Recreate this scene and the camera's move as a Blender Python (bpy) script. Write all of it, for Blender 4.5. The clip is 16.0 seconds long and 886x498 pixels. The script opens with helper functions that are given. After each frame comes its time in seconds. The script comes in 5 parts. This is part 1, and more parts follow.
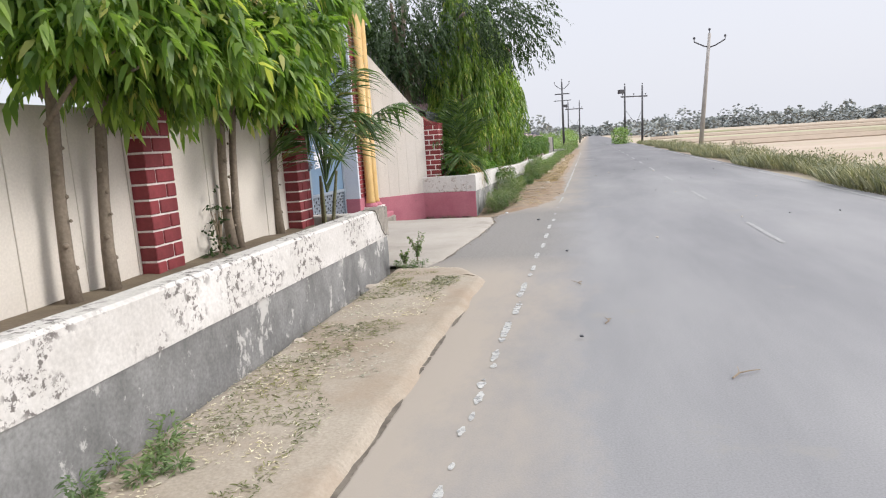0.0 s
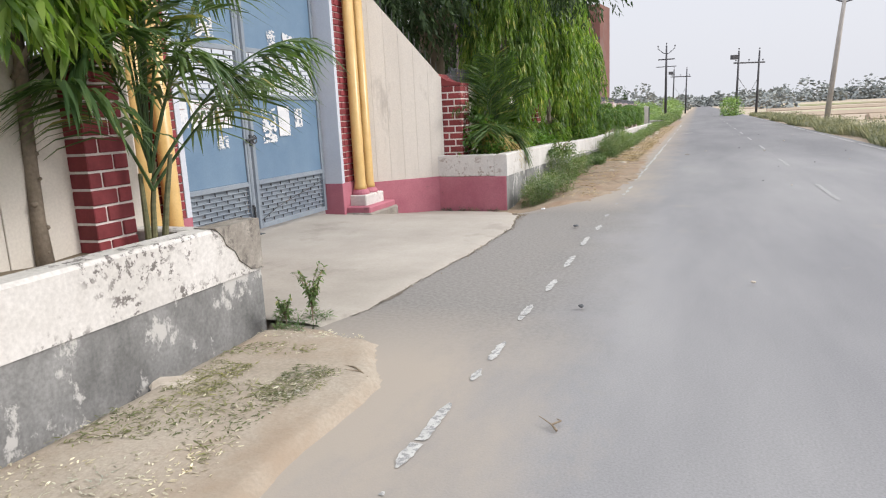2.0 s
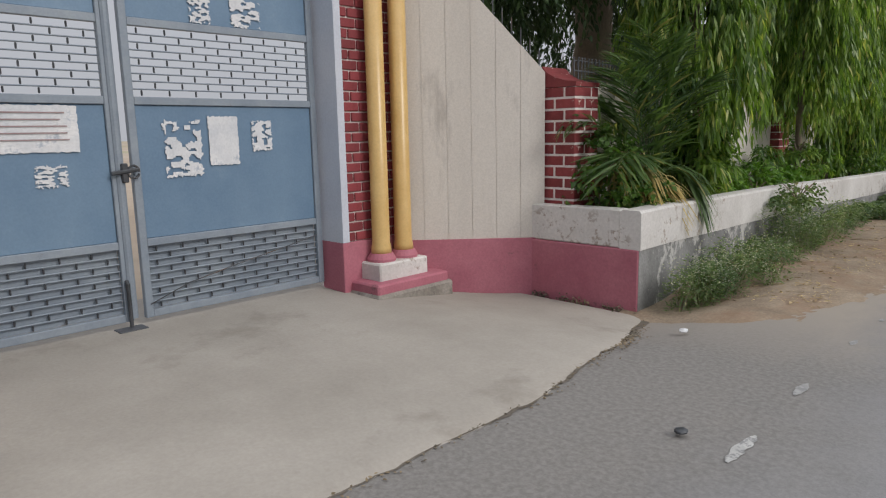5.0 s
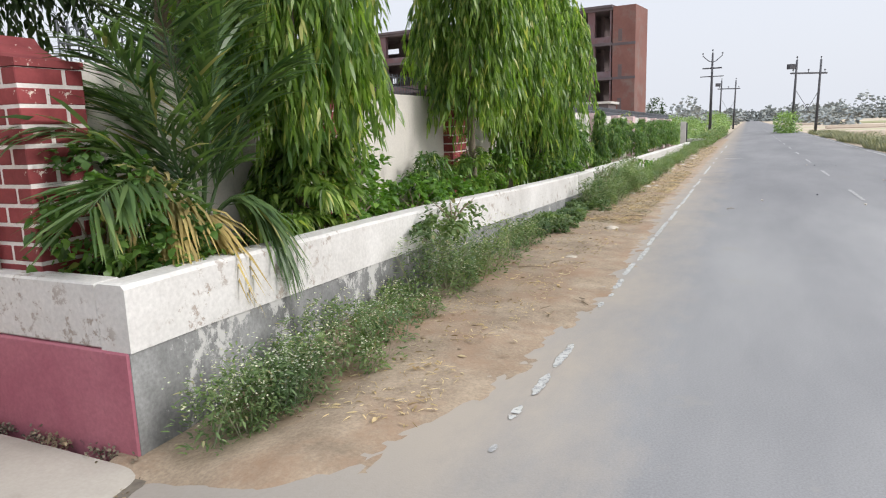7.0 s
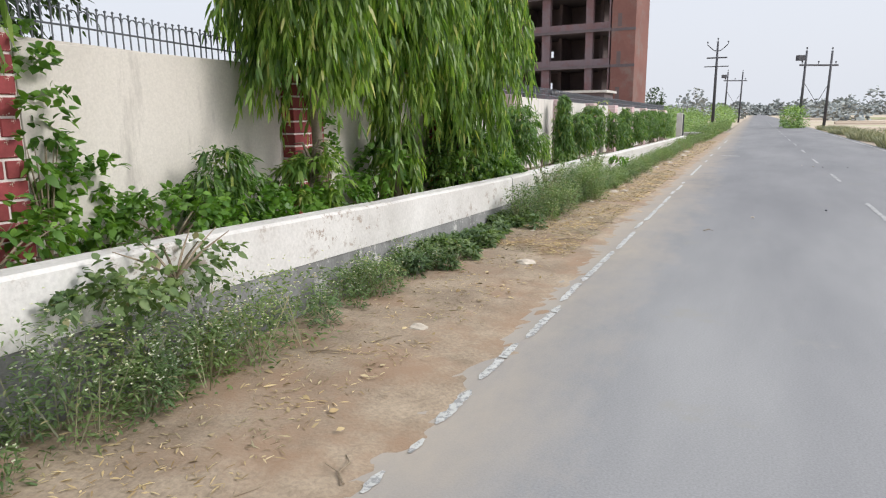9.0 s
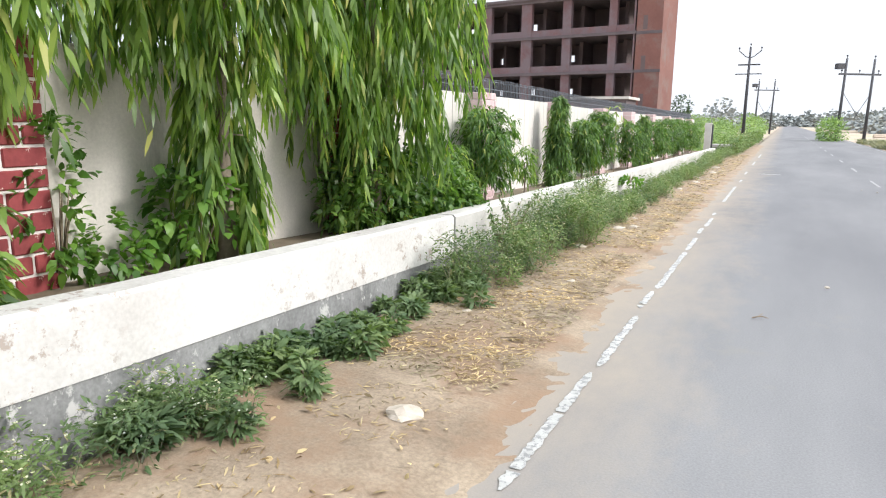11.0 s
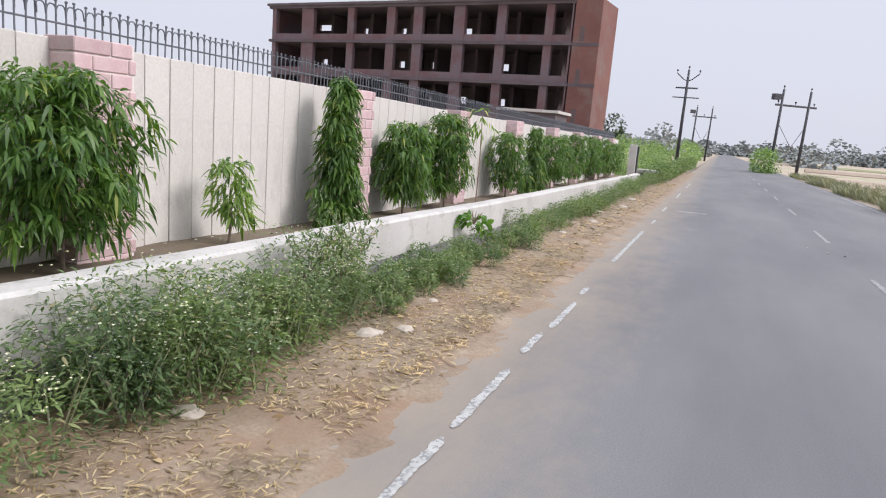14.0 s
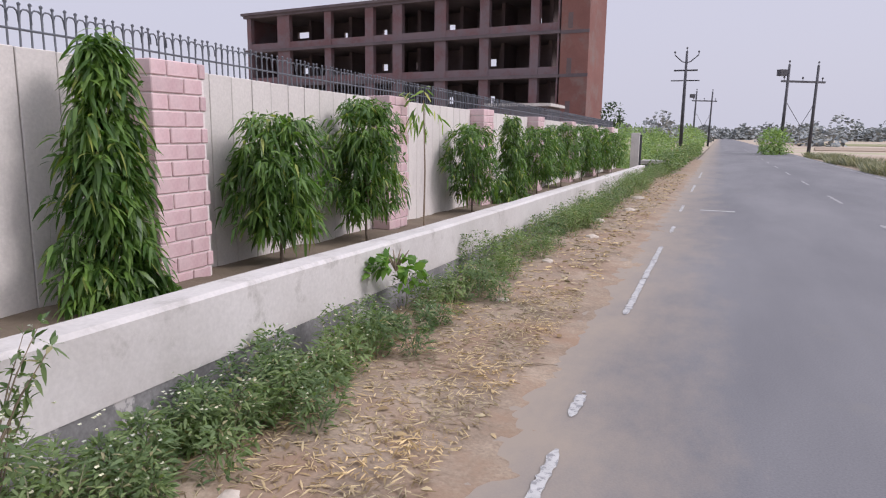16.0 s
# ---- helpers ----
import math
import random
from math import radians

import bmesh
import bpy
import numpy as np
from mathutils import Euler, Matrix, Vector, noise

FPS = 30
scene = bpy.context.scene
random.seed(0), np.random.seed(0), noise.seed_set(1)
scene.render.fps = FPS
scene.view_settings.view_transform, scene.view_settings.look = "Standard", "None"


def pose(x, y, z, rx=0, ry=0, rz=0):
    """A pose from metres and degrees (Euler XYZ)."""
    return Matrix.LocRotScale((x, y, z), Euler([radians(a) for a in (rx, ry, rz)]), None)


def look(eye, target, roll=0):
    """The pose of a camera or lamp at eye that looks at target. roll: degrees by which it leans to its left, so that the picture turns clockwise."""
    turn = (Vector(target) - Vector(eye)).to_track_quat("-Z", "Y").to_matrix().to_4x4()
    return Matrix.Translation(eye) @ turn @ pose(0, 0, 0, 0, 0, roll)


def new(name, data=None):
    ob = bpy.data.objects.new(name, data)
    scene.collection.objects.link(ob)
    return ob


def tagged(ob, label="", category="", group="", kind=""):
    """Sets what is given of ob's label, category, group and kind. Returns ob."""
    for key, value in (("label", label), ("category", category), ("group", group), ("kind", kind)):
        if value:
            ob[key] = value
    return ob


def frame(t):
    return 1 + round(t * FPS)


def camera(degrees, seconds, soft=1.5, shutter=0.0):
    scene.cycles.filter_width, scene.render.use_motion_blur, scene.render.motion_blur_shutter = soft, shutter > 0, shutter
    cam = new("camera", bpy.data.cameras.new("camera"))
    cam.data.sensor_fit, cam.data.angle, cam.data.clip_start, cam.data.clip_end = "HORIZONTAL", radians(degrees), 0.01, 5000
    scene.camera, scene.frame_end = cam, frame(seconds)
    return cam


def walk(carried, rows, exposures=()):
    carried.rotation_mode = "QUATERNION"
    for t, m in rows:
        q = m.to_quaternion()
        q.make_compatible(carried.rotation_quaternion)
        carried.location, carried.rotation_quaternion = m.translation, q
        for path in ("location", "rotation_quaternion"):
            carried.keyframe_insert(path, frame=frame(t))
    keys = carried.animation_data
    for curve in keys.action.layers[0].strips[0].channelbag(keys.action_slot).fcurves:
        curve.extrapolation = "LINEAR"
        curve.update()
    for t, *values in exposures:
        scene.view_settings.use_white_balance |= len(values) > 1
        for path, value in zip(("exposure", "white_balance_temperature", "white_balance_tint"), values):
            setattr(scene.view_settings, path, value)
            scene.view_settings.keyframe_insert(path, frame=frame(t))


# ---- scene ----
cam = camera(66.9, 16.0, soft=1.15)
PATH = [
    (0, (0.164, 2.434, 1.252), (-0.272, 4.361, 0.941), -3.8),
    (0.5, (0.203, 3.24, 1.215), (-0.303, 5.152, 0.914), -4.1),
    (1, (0.272, 4.09, 1.212), (-0.279, 5.986, 0.895), -3.5),
    (1.5, (0.403, 4.935, 1.204), (-0.176, 6.819, 0.862), -3.4),
    (2, (0.53, 5.73, 1.187), (-0.174, 7.561, 0.8), -2.8),
    (2.5, (0.607, 6.515, 1.184), (-0.449, 8.168, 0.796), 0.6),
    (3, (0.645, 7.298, 1.184), (-0.625, 8.796, 0.805), 1.6),
    (3.2, (0.625, 7.611, 1.176), (-0.743, 9.018, 0.796), 2.0),
    (5.3, (0.419, 10.446, 1.241), (-0.935, 11.881, 0.912), -2.0),
    (5.5, (0.365, 10.724, 1.207), (-0.962, 12.184, 0.879), -2.4),
    (6, (0.309, 11.394, 1.194), (-0.804, 13.029, 0.898), -1.4),
    (6.5, (0.412, 12.003, 1.234), (-0.393, 13.811, 0.944), -2.2),
    (7, (0.466, 12.657, 1.259), (-0.347, 14.449, 0.904), -1.8),
    (7.5, (0.506, 13.392, 1.229), (-0.279, 15.195, 0.863), 0.5),
    (8, (0.589, 14.095, 1.215), (-0.185, 15.894, 0.809), -1.3),
    (8.5, (0.672, 14.79, 1.193), (-0.054, 16.605, 0.768), -0.3),
    (8.7, (0.672, 15.072, 1.21), (-0.106, 16.869, 0.803), -1.0),
    (10.8, (0.346, 18.111, 1.218), (-0.561, 19.854, 0.846), 1.0),
    (11, (0.324, 18.392, 1.208), (-0.553, 20.15, 0.83), 0.6),
    (11.5, (0.336, 19.123, 1.218), (-0.38, 20.957, 0.871), 1.3),
    (12, (0.394, 19.897, 1.2), (-0.221, 21.764, 0.832), 1.0),
    (12.5, (0.445, 20.628, 1.187), (-0.262, 22.46, 0.808), 0.3),
    (13, (0.426, 21.356, 1.175), (-0.429, 23.121, 0.787), -0.6),
    (13.5, (0.432, 22.01, 1.168), (-0.416, 23.795, 0.858), 2.7),
    (14, (0.449, 22.677, 1.196), (-0.275, 24.508, 0.845), 4.7),
    (14.5, (0.323, 23.412, 1.159), (-0.602, 25.145, 0.783), 2.7),
    (15, (0.17, 24.035, 1.16), (-0.9, 25.699, 0.869), 0.0),
    (15.5, (0.078, 24.678, 1.15), (-0.83, 26.435, 0.85), -0.4),
    (16, (0.064, 25.331, 1.128), (-0.678, 27.157, 0.787), 0.7),
]
EXPOSURES = [(0, 0.25, 6480, 12), (1.5, 0.2, 6550, 12), (3.0, 0.24, 6540, 10), (3.6, 0.1, 6500, 11), (5.3, -0.6, 6480, 11), (5.8, -0.42, 6450, 11), (6.5, -0.25, 6400, 10), (7.0, 0.25, 6400, 10), (7.5, 0.72, 6400, 9), (8.0, 0.84, 6400, 9), (8.5, 0.2, 6400, 10), (8.7, 0.18, 6400, 10), (10.8, 0.66, 6350, 9), (11.6, 0.75, 6330, 8), (12.0, 0.84, 6300, 7), (12.5, 0.36, 6250, 10), (13.0, 0.18, 6250, 11), (13.5, -0.15, 6150, 12), (14.0, 0.08, 6250, 15), (14.5, -0.15, 6300, 18), (15.0, -0.33, 6150, 20), (15.5, -0.6, 5950, 21), (16.0, -0.17, 6200, 22)]
walk(cam, [(t, look(eye, target, roll)) for t, eye, target, roll in PATH], EXPOSURES)

# ---- world and sun ----
world = bpy.data.worlds.new("hazy_sky")
scene.world = world
world.use_nodes = True
wn, wl = world.node_tree.nodes, world.node_tree.links
wn.clear()
w_out = wn.new("ShaderNodeOutputWorld")
w_bg = wn.new("ShaderNodeBackground")
w_sky = wn.new("ShaderNodeTexSky")
w_sky.sky_type = "NISHITA"
w_sky.sun_disc = False
w_sky.sun_elevation, w_sky.sun_rotation = radians(35), radians(80)
w_sky.dust_density, w_sky.air_density, w_sky.altitude = 6.0, 1.2, 90
w_dim = wn.new("ShaderNodeMix")
w_dim.data_type, w_dim.blend_type = "RGBA", "MULTIPLY"
w_dim.inputs[0].default_value = 1.0
w_dim.inputs[7].default_value = (0.085, 0.085, 0.085, 1)
w_co = wn.new("ShaderNodeTexCoord")
w_sep = wn.new("ShaderNodeSeparateXYZ")
w_ramp = wn.new("ShaderNodeValToRGB")
w_ramp.color_ramp.elements[0].position = 0.0
w_ramp.color_ramp.elements[0].color = (0.76, 0.785, 0.845, 1)
w_ramp.color_ramp.elements[1].position = 1.0
w_ramp.color_ramp.elements[1].color = (2.25, 2.3, 2.4, 1)
e = w_ramp.color_ramp.elements.new(0.5)
e.color = (0.8, 0.83, 0.915, 1)
w_mix = wn.new("ShaderNodeMix")
w_mix.data_type = "RGBA"
w_mix.inputs[0].default_value = 0.86
wl.new(w_co.outputs["Generated"], w_sep.inputs[0])
wl.new(w_sep.outputs[2], w_ramp.inputs[0])
wl.new(w_sky.outputs[0], w_dim.inputs[6])
wl.new(w_dim.outputs[2], w_mix.inputs[6])
wl.new(w_ramp.outputs[0], w_mix.inputs[7])
wl.new(w_mix.outputs[2], w_bg.inputs[0])
wl.new(w_bg.outputs[0], w_out.inputs[0])
sun = new("sun", bpy.data.lights.new("sun", "SUN"))
sun.data.energy, sun.data.angle, sun.data.color = 2.2, radians(18), (1.0, 0.97, 0.93)
sun.matrix_world = look((9.0, 1.6, 6.3), (0, 0, 0))

# ---- helpers ----
rng = np.random.default_rng(7)
R = random.Random(11)


def ramp(y, pts):
    return float(np.interp(y, [p[0] for p in pts], [p[1] for p in pts]))


def low_top(y):
    """Top of the low planter wall along the road."""
    return ramp(y, [(15, 0.65), (18, 0.61), (20, 0.55), (23, 0.485), (28, 0.44), (30, 0.405), (44, 0.29), (60, 0.25)])


def soft_step(f):
    f = min(1.0, max(0.0, f))
    return f * f * (3 - 2 * f)


def dip(x, y):
    """How far the ground sinks towards the wall corner north of the gate, where rain water stands."""
    along = soft_step((y - 12.9) / 1.6) if y < 14.6 else soft_step((16.3 - y) / 1.6)
    return 0.15 * along * soft_step((-0.95 - x) / 0.85)


def wall_top(y):
    return low_top(y) + (1.03 if y > 11 else 0.95)


def part(name, bm, material, parent=None, label="", smooth=False):
    me = bm
    if isinstance(bm, bmesh.types.BMesh):
        bmesh.ops.recalc_face_normals(bm, faces=bm.faces)
        me = bpy.data.meshes.new(name)
        bm.to_mesh(me)
        bm.free()
    ob = new(name, me)
    for m in material if isinstance(material, (list, tuple)) else (material,):
        if m and not (me.materials and len(me.materials) and m.name in me.materials):
            me.materials.append(m)
    if smooth:
        me.polygons.foreach_set("use_smooth", [True] * len(me.polygons))
    if parent:
        ob.parent = parent
    if label:
        ob["label"] = label
    return ob


def empty(name, at=(0, 0, 0), rz=0.0):
    ob = new(name)
    ob.empty_display_size = 0.1
    ob.matrix_world = pose(*at, 0, 0, rz)
    return ob


def box(bm, x0, x1, y0, y1, z0, z1, bevel=0.0):
    made = bmesh.ops.create_cube(bm, size=1.0)["verts"]
    for v in made:
        v.co = Vector(((x0 + x1) / 2 + v.co.x * (x1 - x0), (y0 + y1) / 2 + v.co.y * (y1 - y0), (z0 + z1) / 2 + v.co.z * (z1 - z0)))
    if bevel:
        edges = list({ed for v in made for ed in v.link_edges})
        bmesh.ops.bevel(bm, geom=edges, offset=bevel, segments=1, affect="EDGES")
    return made


def cube(x0, x1, y0, y1, z0, z1, bevel=0.0):
    bm = bmesh.new()
    box(bm, x0, x1, y0, y1, z0, z1, bevel)
    return bm


def tube(bm, pts, radii, n=8, cap=True):
    """A round, tapered sweep along points."""
    rings = []
    pts = [Vector(p) for p in pts]
    for i, p in enumerate(pts):
        d = (pts[min(i + 1, len(pts) - 1)] - pts[max(i - 1, 0)]).normalized()
        a = d.cross(Vector((0.31, 0.93, 0.2)))
        if a.length < 0.1:
            a = d.cross(Vector((1, 0, 0)))
        a.normalize()
        b = d.cross(a)
        r = radii[i] if isinstance(radii, (list, tuple)) else radii
        rings.append([bm.verts.new(p + (a * math.cos(k * math.tau / n) + b * math.sin(k * math.tau / n)) * r) for k in range(n)])
    for r0, r1 in zip(rings, rings[1:]):
        for k in range(n):
            bm.faces.new((r0[k], r0[(k + 1) % n], r1[(k + 1) % n], r1[k]))
    if cap:
        bm.faces.new(rings[0][::-1])
        bm.faces.new(rings[-1])
    return bm


def quick_mesh(name, verts, tris, quads):
    me = bpy.data.meshes.new(name)
    me.vertices.add(len(verts))
    me.vertices.foreach_set("co", np.ascontiguousarray(verts, dtype=np.float32).ravel())
    loops = np.concatenate([np.asarray(tris, dtype=np.int32).ravel(), np.asarray(quads, dtype=np.int32).ravel()])
    me.loops.add(len(loops))
    me.loops.foreach_set("vertex_index", loops)
    nt, nq = len(tris), len(quads)
    me.polygons.add(nt + nq)
    me.polygons.foreach_set("loop_start", np.concatenate([np.arange(nt) * 3, nt * 3 + np.arange(nq) * 4]).astype(np.int32))
    me.update(calc_edges=True)
    me.validate()
    return me


def unit(v):
    return v / np.maximum(np.linalg.norm(v, axis=1, keepdims=True), 1e-6)


def leaf_mesh(name, base, way, length, width, droop, fold=0.25):
    """Lance-shaped, bent leaves: base points, directions, lengths, half widths, droop."""
    n = len(base)
    way = unit(way)
    length, width, droop = (np.broadcast_to(np.asarray(q, dtype=float), (n,)) for q in (length, width, droop))
    side = unit(np.cross(way, np.array([0.0, 0.0, 1.0])) + rng.normal(0, 0.35, (n, 3)))
    side = unit(side - way * np.sum(side * way, axis=1, keepdims=True))
    up = np.cross(side, way)
    verts = np.zeros((n, 6, 3))

    def at(s):
        return base + way * (length * s)[:, None] + np.array([0, 0, -1.0]) * (droop * length * s * s)[:, None]

    verts[:, 0] = base
    for k, (s, w) in enumerate(((0.33, 1.0), (0.7, 0.72))):
        c = at(np.full(n, s))
        lift = up * (width * w * fold)[:, None]
        verts[:, 1 + 2 * k] = c - side * (width * w)[:, None] + lift
        verts[:, 2 + 2 * k] = c + side * (width * w)[:, None] + lift
    verts[:, 5] = at(np.ones(n))
    o = (np.arange(n) * 6)[:, None]
    tris = np.concatenate([o + np.array([[0, 2, 1]]), o + np.array([[3, 4, 5]])])
    quads = o + np.array([[1, 2, 4, 3]])
    return quick_mesh(name, verts.reshape(-1, 3), tris, quads)


# ---- materials ----
def start(name):
    m = bpy.data.materials.new(name)
    m.use_nodes = True
    nt = m.node_tree
    return m, nt, nt.nodes["Principled BSDF"]


def noise_node(nt, scale, detail=4, rough=0.6, co="Object", stretch=None):
    tc = nt.nodes.new("ShaderNodeTexCoord")
    nz = nt.nodes.new("ShaderNodeTexNoise")
    nz.inputs["Scale"].default_value, nz.inputs["Detail"].default_value, nz.inputs["Roughness"].default_value = scale, detail, rough
    src = tc.outputs[co]
    if stretch:
        mp = nt.nodes.new("ShaderNodeMapping")
        mp.inputs["Scale"].default_value = stretch
        nt.links.new(src, mp.inputs[0])
        src = mp.outputs[0]
    nt.links.new(src, nz.inputs["Vector"])
    return nz.outputs["Fac"]


def band(nt, fac, lo, hi):
    mr = nt.nodes.new("ShaderNodeMapRange")
    mr.inputs[1].default_value, mr.inputs[2].default_value = lo, hi
    nt.links.new(fac, mr.inputs[0])
    return mr.outputs[0]


def blend(nt, fac, a, b, mode="MIX"):
    mx = nt.nodes.new("ShaderNodeMix")
    mx.data_type, mx.blend_type = "RGBA", mode
    for sock, v in ((0, fac), (6, a), (7, b)):
        if isinstance(v, (int, float)):
            mx.inputs[sock].default_value = v
        elif isinstance(v, tuple):
            mx.inputs[sock].default_value = (*v, 1) if len(v) == 3 else v
        else:
            nt.links.new(v, mx.inputs[sock])
    return mx.outputs[2]


def bump(nt, bsdf, fac, strength, dist):
    b = nt.nodes.new("ShaderNodeBump")
    b.inputs["Strength"].default_value, b.inputs["Distance"].default_value = strength, dist
    nt.links.new(fac, b.inputs["Height"])
    nt.links.new(b.outputs[0], bsdf.inputs["Normal"])


def surface(name, dark, light, stain=None, scale=3.0, fine=40.0, rough=0.85, relief=0.4, depth=0.01, stain_band=(0.58, 0.7), stain_scale=1.5, metal=0.0, per_piece=0.0, stretch=None, gritty=0.07, patchy=0.0):
    """Two tones in a coarse noise, grain in a fine one, stains with a ragged edge."""
    m, nt, bs = start(name)
    big = noise_node(nt, scale, 5, 0.65, stretch=stretch)
    grain = noise_node(nt, fine, 3, 0.6)
    col = blend(nt, band(nt, big, 0.3, 0.7), dark, light)
    g = blend(nt, band(nt, grain, 0.3, 0.7), (1 - gritty,) * 3, (1 + gritty * 0.7,) * 3)
    col = blend(nt, 1.0, col, g, "MULTIPLY")
    if stain:
        sp = noise_node(nt, stain_scale, 8, 0.72, stretch=stretch)
        where = band(nt, sp, *stain_band)
        if patchy:
            near = nt.nodes.new("ShaderNodeMath")
            near.operation = "MULTIPLY"
            nt.links.new(where, near.inputs[0])
            nt.links.new(band(nt, noise_node(nt, patchy, 3, 0.6), 0.46, 0.56), near.inputs[1])
            where = near.outputs[0]
        col = blend(nt, where, col, stain)
    if per_piece:
        oi = nt.nodes.new("ShaderNodeObjectInfo")
        pv = band(nt, oi.outputs["Random"], 0, 1)
        col = blend(nt, 1.0, col, blend(nt, pv, (1 - per_piece,) * 3, (1 + per_piece,) * 3), "MULTIPLY")
    nt.links.new(col, bs.inputs["Base Color"])
    bs.inputs["Roughness"].default_value, bs.inputs["Metallic"].default_value = rough, metal
    if relief:
        bump(nt, bs, blend(nt, 0.5, grain, big), relief * 0.5, depth)
    return m


def leaf_material(name, dark, light, old=None, rough=0.45, glow=0.3, old_share=0.93):
    m, nt, bs = start(name)
    geo = nt.nodes.new("ShaderNodeNewGeometry")
    rnd = geo.outputs["Random Per Island"]
    col = blend(nt, rnd, dark, light)
    patch = noise_node(nt, 2.4, 4)
    col = blend(nt, 1.0, col, blend(nt, band(nt, patch, 0.35, 0.65), (0.68, 0.74, 0.76), (1.28, 1.2, 0.98)), "MULTIPLY")
    if old:
        col = blend(nt, band(nt, rnd, old_share, old_share + 0.01), col, old)
    nt.links.new(col, bs.inputs["Base Color"])
    bs.inputs["Roughness"].default_value = rough
    bs.inputs["Specular IOR Level"].default_value = 0.4
    tr = nt.nodes.new("ShaderNodeBsdfTranslucent")
    nt.links.new(blend(nt, 1.0, col, (1.3, 1.5, 0.6), "MULTIPLY"), tr.inputs[0])
    mx = nt.nodes.new("ShaderNodeMixShader")
    mx.inputs[0].default_value = glow
    nt.links.new(bs.outputs[0], mx.inputs[1])
    nt.links.new(tr.outputs[0], mx.inputs[2])
    nt.links.new(mx.outputs[0], nt.nodes["Material Output"].inputs[0])
    return m


def asphalt_material():
    """Worn grey asphalt; pale earth is trodden onto its left rim in a ragged band."""
    m, nt, bs = start("asphalt")
    tone = noise_node(nt, 0.5, 5, 0.6, stretch=(1.4, 0.3, 1))
    grain = noise_node(nt, 110, 2, 0.6)
    patch = noise_node(nt, 1.1, 6, 0.7)
    col = blend(nt, band(nt, tone, 0.35, 0.65), (0.185, 0.185, 0.192), (0.258, 0.256, 0.258))
    col = blend(nt, 1.0, col, blend(nt, grain, (0.7, 0.7, 0.7), (1.26, 1.26, 1.26)), "MULTIPLY")
    col = blend(nt, band(nt, patch, 0.6, 0.7), col, (0.235, 0.228, 0.215))
    tc, sep = nt.nodes.new("ShaderNodeTexCoord"), nt.nodes.new("ShaderNodeSeparateXYZ")
    nt.links.new(tc.outputs["Object"], sep.inputs[0])
    ad = nt.nodes.new("ShaderNodeMath")
    ad.operation = "MULTIPLY_ADD"
    nt.links.new(noise_node(nt, 2.2, 7, 0.75, stretch=(1, 0.5, 1)), ad.inputs[0])
    ad.inputs[1].default_value = 1.5
    nt.links.new(sep.outputs[0], ad.inputs[2])
    dust = band(nt, ad.outputs[0], 0.95, 0.1)
    clear = nt.nodes.new("ShaderNodeMath")
    clear.operation = "ADD"
    nt.links.new(band(nt, sep.outputs[1], 9.6, 8.6), clear.inputs[0])
    nt.links.new(band(nt, sep.outputs[1], 13.6, 15.0), clear.inputs[1])
    less = nt.nodes.new("ShaderNodeMath")
    less.operation = "MULTIPLY_ADD"
    nt.links.new(clear.outputs[0], less.inputs[0])
    less.inputs[1].default_value, less.inputs[2].default_value = 0.75, 0.2
    keep = nt.nodes.new("ShaderNodeMath")
    keep.operation = "MULTIPLY"
    nt.links.new(dust, keep.inputs[0])
    nt.links.new(less.outputs[0], keep.inputs[1])
    dust = keep.outputs[0]
    # road colour darkens from y 19 to 26, standing in for a darker exposure
    darker = band(nt, sep.outputs[1], 19.0, 26.0)
    col = blend(nt, darker, col, blend(nt, 1.0, col, (0.7, 0.7, 0.71), "MULTIPLY"))
    coarse = noise_node(nt, 38, 3, 0.7)
    by_gate = nt.nodes.new("ShaderNodeMath")
    by_gate.operation = "MULTIPLY"
    ragged = nt.nodes.new("ShaderNodeMath")
    ragged.operation = "MULTIPLY_ADD"
    nt.links.new(noise_node(nt, 1.3, 5, 0.7), ragged.inputs[0])
    ragged.inputs[1].default_value = 1.1
    nt.links.new(sep.outputs[0], ragged.inputs[2])
    nt.links.new(band(nt, ragged.outputs[0], 0.75, 0.05), by_gate.inputs[0])
    nt.links.new(band(nt, sep.outputs[1], 8.3, 9.3), by_gate.inputs[1])
    north_end = nt.nodes.new("ShaderNodeMath")
    north_end.operation = "MULTIPLY"
    nt.links.new(by_gate.outputs[0], north_end.inputs[0])
    nt.links.new(band(nt, sep.outputs[1], 15.2, 13.8), north_end.inputs[1])
    old_tar = blend(nt, band(nt, coarse, 0.36, 0.64), (0.12, 0.117, 0.112), (0.208, 0.204, 0.197))
    col = blend(nt, blend(nt, 1.0, north_end.outputs[0], (0.88, 0.88, 0.88), "MULTIPLY"), col, old_tar)
    col = blend(nt, dust, col, blend(nt, darker, (0.325, 0.285, 0.24), (0.285, 0.24, 0.19)))
    nt.links.new(col, bs.inputs["Base Color"])
    bs.inputs["Roughness"].default_value = 0.88
    bump(nt, bs, grain, 0.25, 0.003)
    return m


M_ASPHALT = asphalt_material()
M_PAINT = surface("road_paint", (0.36, 0.36, 0.345), (0.52, 0.52, 0.5), (0.235, 0.235, 0.235), 9, 60, 0.85, 0.2, 0.002, (0.49, 0.56), 30)
M_PAINT_OLD = surface("worn_out_road_paint", (0.27, 0.27, 0.265), (0.37, 0.37, 0.36), (0.235, 0.235, 0.235), 9, 60, 0.85, 0.2, 0.002, (0.47, 0.55), 26)
M_APRON = surface("cement_apron", (0.285, 0.26, 0.225), (0.39, 0.36, 0.318), (0.225, 0.2, 0.168), 0.9, 55, 0.92, 0.25, 0.004, (0.56, 0.74), 1.1)
